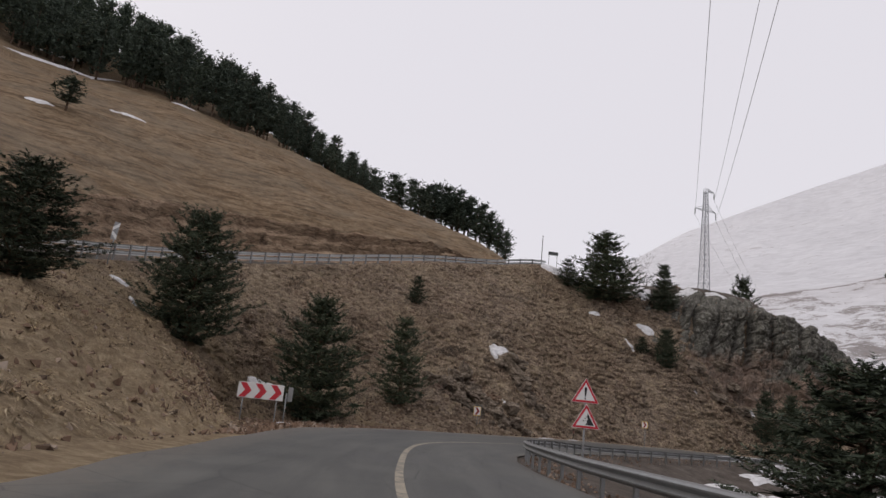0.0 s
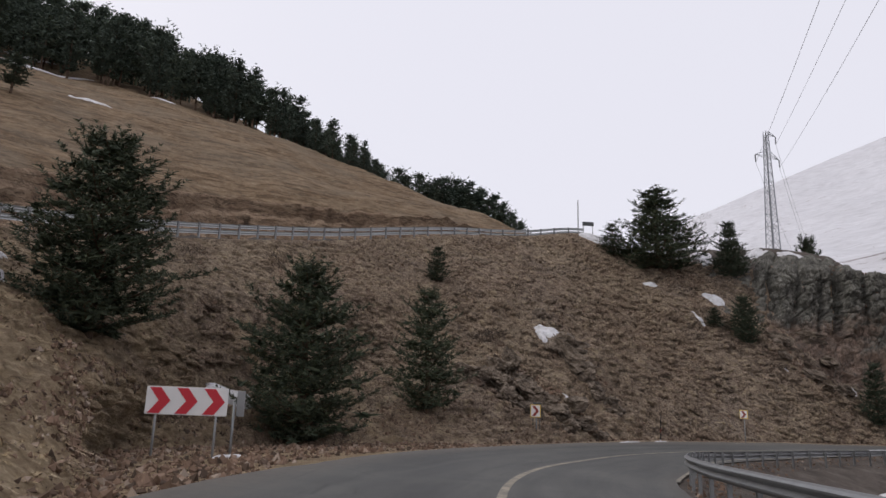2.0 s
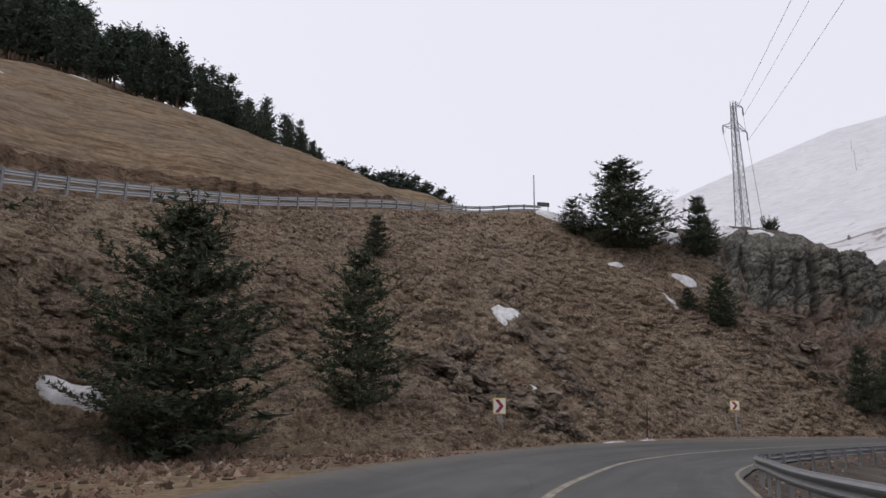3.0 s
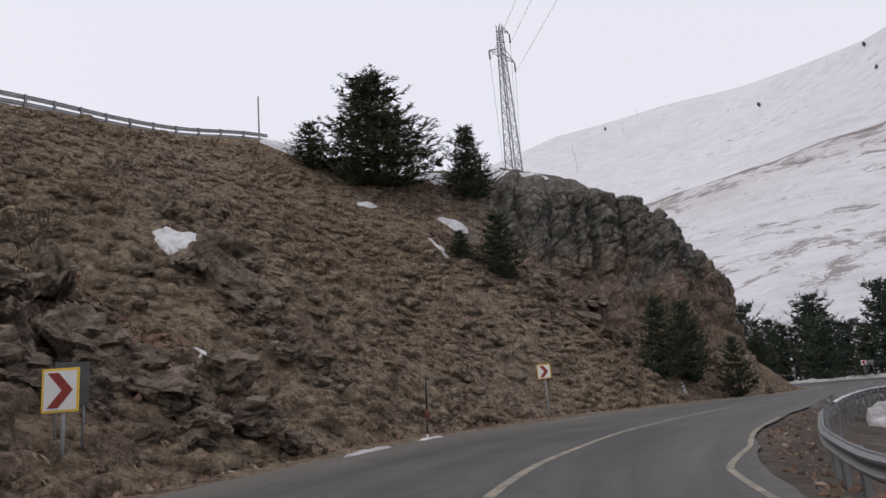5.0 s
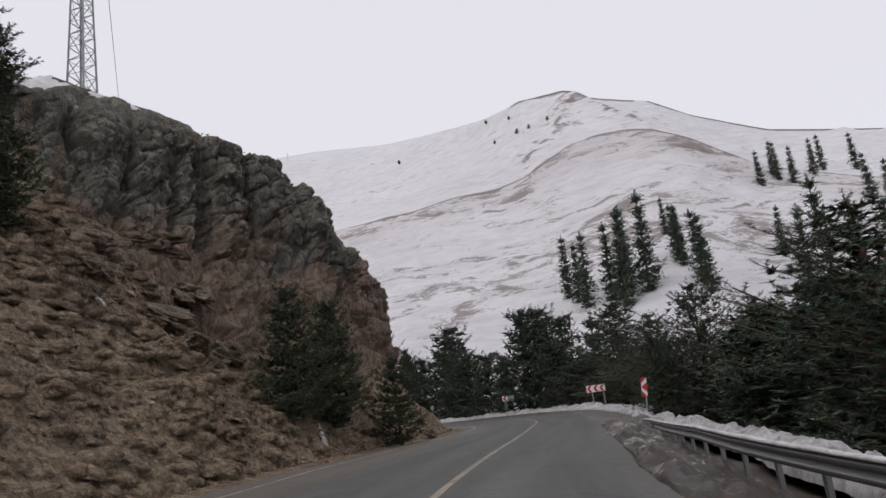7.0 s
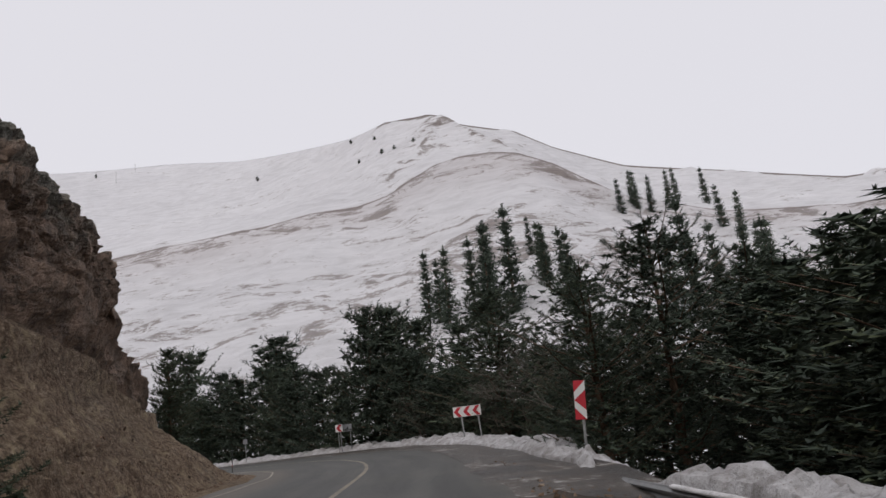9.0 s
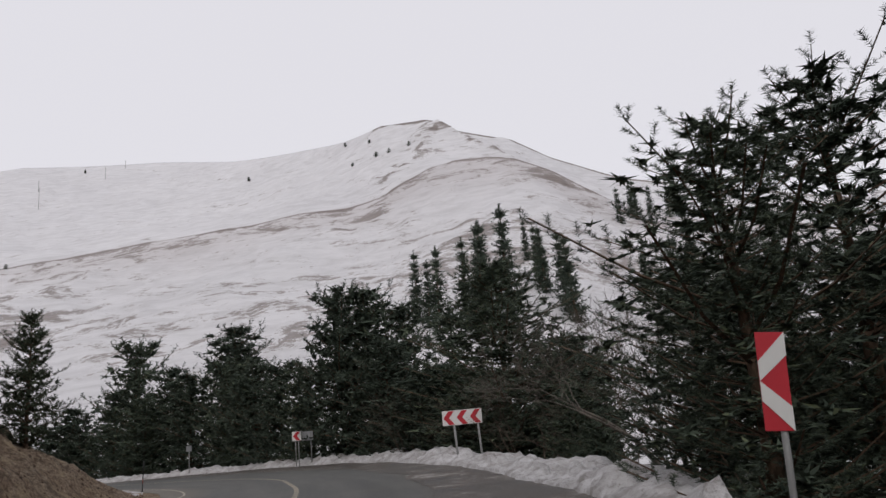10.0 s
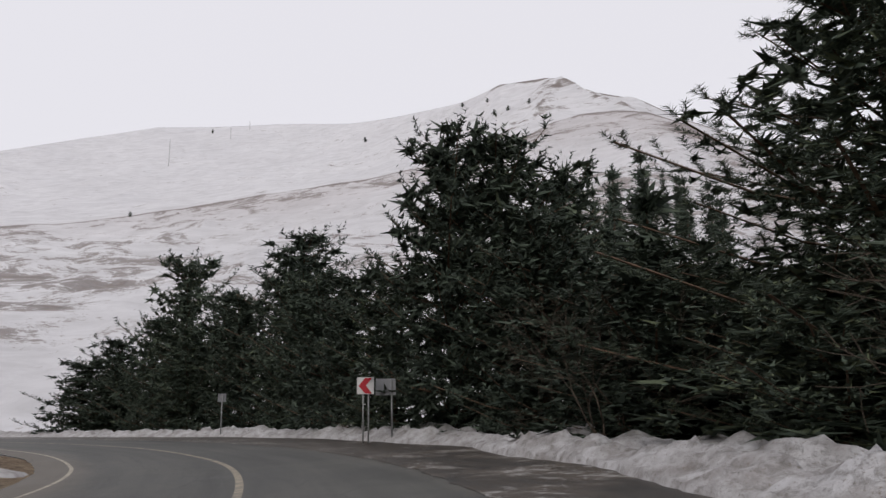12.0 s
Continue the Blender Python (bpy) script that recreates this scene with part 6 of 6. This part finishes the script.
sign = thing("sign_back", pose(97.3, 123.9, 0, 0, 0, -40), "grey back of a rectangular road sign on a post", "road sign")
bm = bmesh.new()
box(bm, (0.85, 0.025, 0.68), (0, 0.03, 2.2), bevel=0.008)
part("board", bm, SIGN_BACK, sign)
pole(sign, 0.25, 0, -0.6, 2.5, 0.04, STEEL)


def bent_marker(x, y, z0, z1, yaw, label, base, colour=None):
    """A tall narrow board of red and white chevrons, slightly bowed, on a post."""
    sign = thing("bend_marker", pose(x, y, base, 0, 5, yaw), label, "road sign")
    h, w = z1 - z0, 0.36
    a, b = z0 - base, z1 - base

    def strip(name, pts, mat, y0):
        plate(board, name, pts, y0, y0 + 0.008, mat)

    bm = bmesh.new()
    box(bm, (w, 0.02, h), (0, 0.02, (a + b) / 2), bevel=0.006)
    board = part("board", bm, colour or SIGN_RED, sign)
    m = (a + b) / 2
    strip("stripe", [(-w / 2, m), (w / 2, m + h * 0.26), (w / 2, m + h * 0.5), (-w / 2, m + h * 0.2)], SIGN_WHITE, 0.0)
    strip("stripe", [(-w / 2, m), (-w / 2, m - h * 0.2), (w / 2, m - h * 0.5), (w / 2, m - h * 0.26)], SIGN_WHITE, 0.0)
    pole(sign, 0.05, 0.07, -0.5, b - 0.2, 0.045, GREY_POST, 0.06)


bent_marker(62.5, 87.35, 0.72, 1.95, -64, "narrow red and white bend marker board on a grey post", ground(62.5, 87.35))
bent_marker(-23.3, 46.6, 10.3, 11.5, 20, "white and grey marker board on a post by the guardrail", 8.7, GREY_POST)

sign = thing("small_sign", pose(104, 144.6, -0.2, 0, 0, 160), "small grey sign on a post in the snow bank", "road sign")
bm = bmesh.new()
box(bm, (0.55, 0.02, 0.55), (0, 0, 2.6), bevel=0.006)
part("board", bm, SIGN_BACK, sign)
pole(sign, 0, 0.04, -0.4, 2.8, 0.04)


def snow_pole(x, y, tall, label):
    sp = thing("snow_pole", pose(x, y, ground(x, y), 2, 2, 0), label, "marker post")
    for i, (a, b, mat) in enumerate(((-.3, .15, SIGN_WHITE), (.15, .6, SIGN_BLACK), (.6, .85, SIGN_DARKRED), (.85, tall, SIGN_BLACK))):
        bm = bmesh.new()
        tube(bm, (0, 0, a), (0, 0, b), 0.03, 0.026, 8)
        part("band", bm, mat, sp, smooth=True)


snow_pole(11.35, 68.1, 1.85, "thin dark snow pole with white and red bands")
snow_pole(82, 123.6, 1.9, "thin snow pole with white foot at the inside of the bend")

up = thing("utility_pole", pose(10.7, 106.3, ground(10.7, 106.3)), "slim grey pole beside the upper road", "pole")
pole(up, 0, 0, -0.4, 4.9, 0.07)
for x, y, h in ((718, 1021, 20), (784, 1062, 15), (576, 955, 30), (630, 1047, 17)):
    far = thing("utility_pole", pose(x, y, ground(x, y), 0, 0, 40), "thin distant power pole on the snowy mountainside", "pole", "distant power line")
    pole(far, 0, 0, -1, h, 0.3)
    bm = bmesh.new()
    box(bm, (h * 0.16, 0.3, 0.3), (0, 0, h * 0.9))
    part("crossarm", bm, GREY_POST, far)
us = thing("sign_back", pose(13.8, 119.5, ground(13.8, 119.5), 0, 0, 10), "dark board on two posts beside the upper road", "road sign")
bm = bmesh.new()
box(bm, (1.7, 0.04, 0.6), (0, 0, 29.0 - ground(13.8, 119.5)), bevel=0.01)
part("board", bm, DARK_BOARD, us)
for px in (-0.7, 0.7):
    pole(us, px, 0.05, -0.4, 29.1 - ground(13.8, 119.5), 0.05)


# ---- the pylon and its wires ----
def pylon(x, y, base, tall):
    """A lattice tower: four tapering legs, cross bracing, two arms and a peak arm."""
    p = thing("power_pylon", pose(x, y, base, 0, 0, 28), "grey steel lattice power pylon on the cliff top", "pylon")
    half = lambda z: 0.58 + (0.2 - 0.58) * z / tall

    def corner(i, z):
        h = half(z)
        return Vector(((-h, -h), (h, -h), (h, h), (-h, h))[i] + (z,))

    for i in range(4):
        bm = bmesh.new()
        tube(bm, corner(i, -0.5), corner(i, tall), 0.07, 0.05, 5)
        part("leg", bm, PYLON_STEEL, p)
    zs = [0]
    while zs[-1] < tall - 0.6:
        zs.append(min(tall, zs[-1] + half(zs[-1]) * 1.7))
    for i in range(4):
        bm = bmesh.new()
        for k in range(len(zs) - 1):
            a, b = (i, (i + 1) % 4) if k % 2 else ((i + 1) % 4, i)
            tube(bm, corner(a, zs[k]), corner(b, zs[k + 1]), 0.032, 0.032, 4)
            tube(bm, corner(i, zs[k]), corner((i + 1) % 4, zs[k]), 0.022, 0.022, 4)
        tagged(part("lattice", bm, PYLON_STEEL, p), kind="stuff")
    za = tall - 3.5
    for sx, z, ln in ((-1, za, 2.1), (1, za, 2.1), (1, tall - 0.4, 1.7)):
        bm = bmesh.new()
        for sy in (-1, 1):
            tube(bm, (sx * half(z), sy * half(z), z), (sx * ln, 0, z), 0.04, 0.03, 5)
            tube(bm, (sx * half(z + .8), sy * half(z + .8), z + 0.75 if z == za else z + 0.4), (sx * ln, 0, z), 0.035, 0.03, 5)
        arm = part("arm", bm, PYLON_STEEL, p)
        bm = bmesh.new()
        for q in range(6):
            bmesh.ops.create_cone(bm, cap_ends=True, segments=10, radius1=0.1, radius2=0.06, depth=0.11, matrix=Matrix.Translation((sx * ln, 0, z - 0.12 - q * 0.16)))
        tube(bm, (sx * ln, 0, z), (sx * ln, 0, z - 1.1), 0.025, 0.025, 6)
        part("insulator", bm, WIRE, arm, smooth=True)
    return p


PX, PY, PZ, PT = 34.8, 106.3, 22.6, 15.7
pylon(PX, PY, PZ, PT)
run_x, run_y = math.cos(radians(28)), math.sin(radians(28))
for sx, z in ((-2.1, PT - 4.6), (2.1, PT - 4.6), (1.7, PT - 1.5)):
    for side in (1, -1):
        cu = bpy.data.curves.new("wire", "CURVE")
        cu.dimensions, cu.bevel_depth, cu.bevel_resolution = "3D", 0.016, 1
        sp = cu.splines.new("POLY")
        sp.points.add(40)
        for i, pt in enumerate(sp.points):
            dd = i * 8.0
            drop = -0.178 * dd + 0.00034 * dd * dd if side == 1 else -0.05 * dd + 0.0005 * dd * dd
            ux, uy = (-0.283, -0.959) if side == 1 else (0.45, 0.893)
            pt.co = (PX + sx * run_x + ux * dd, PY + sx * run_y + uy * dd, PZ + z + drop, 1)
        cu.materials.append(WIRE)
        tagged(new("power_wire", cu), "thin dark power wire hanging from the pylon", "cable", "power wires")
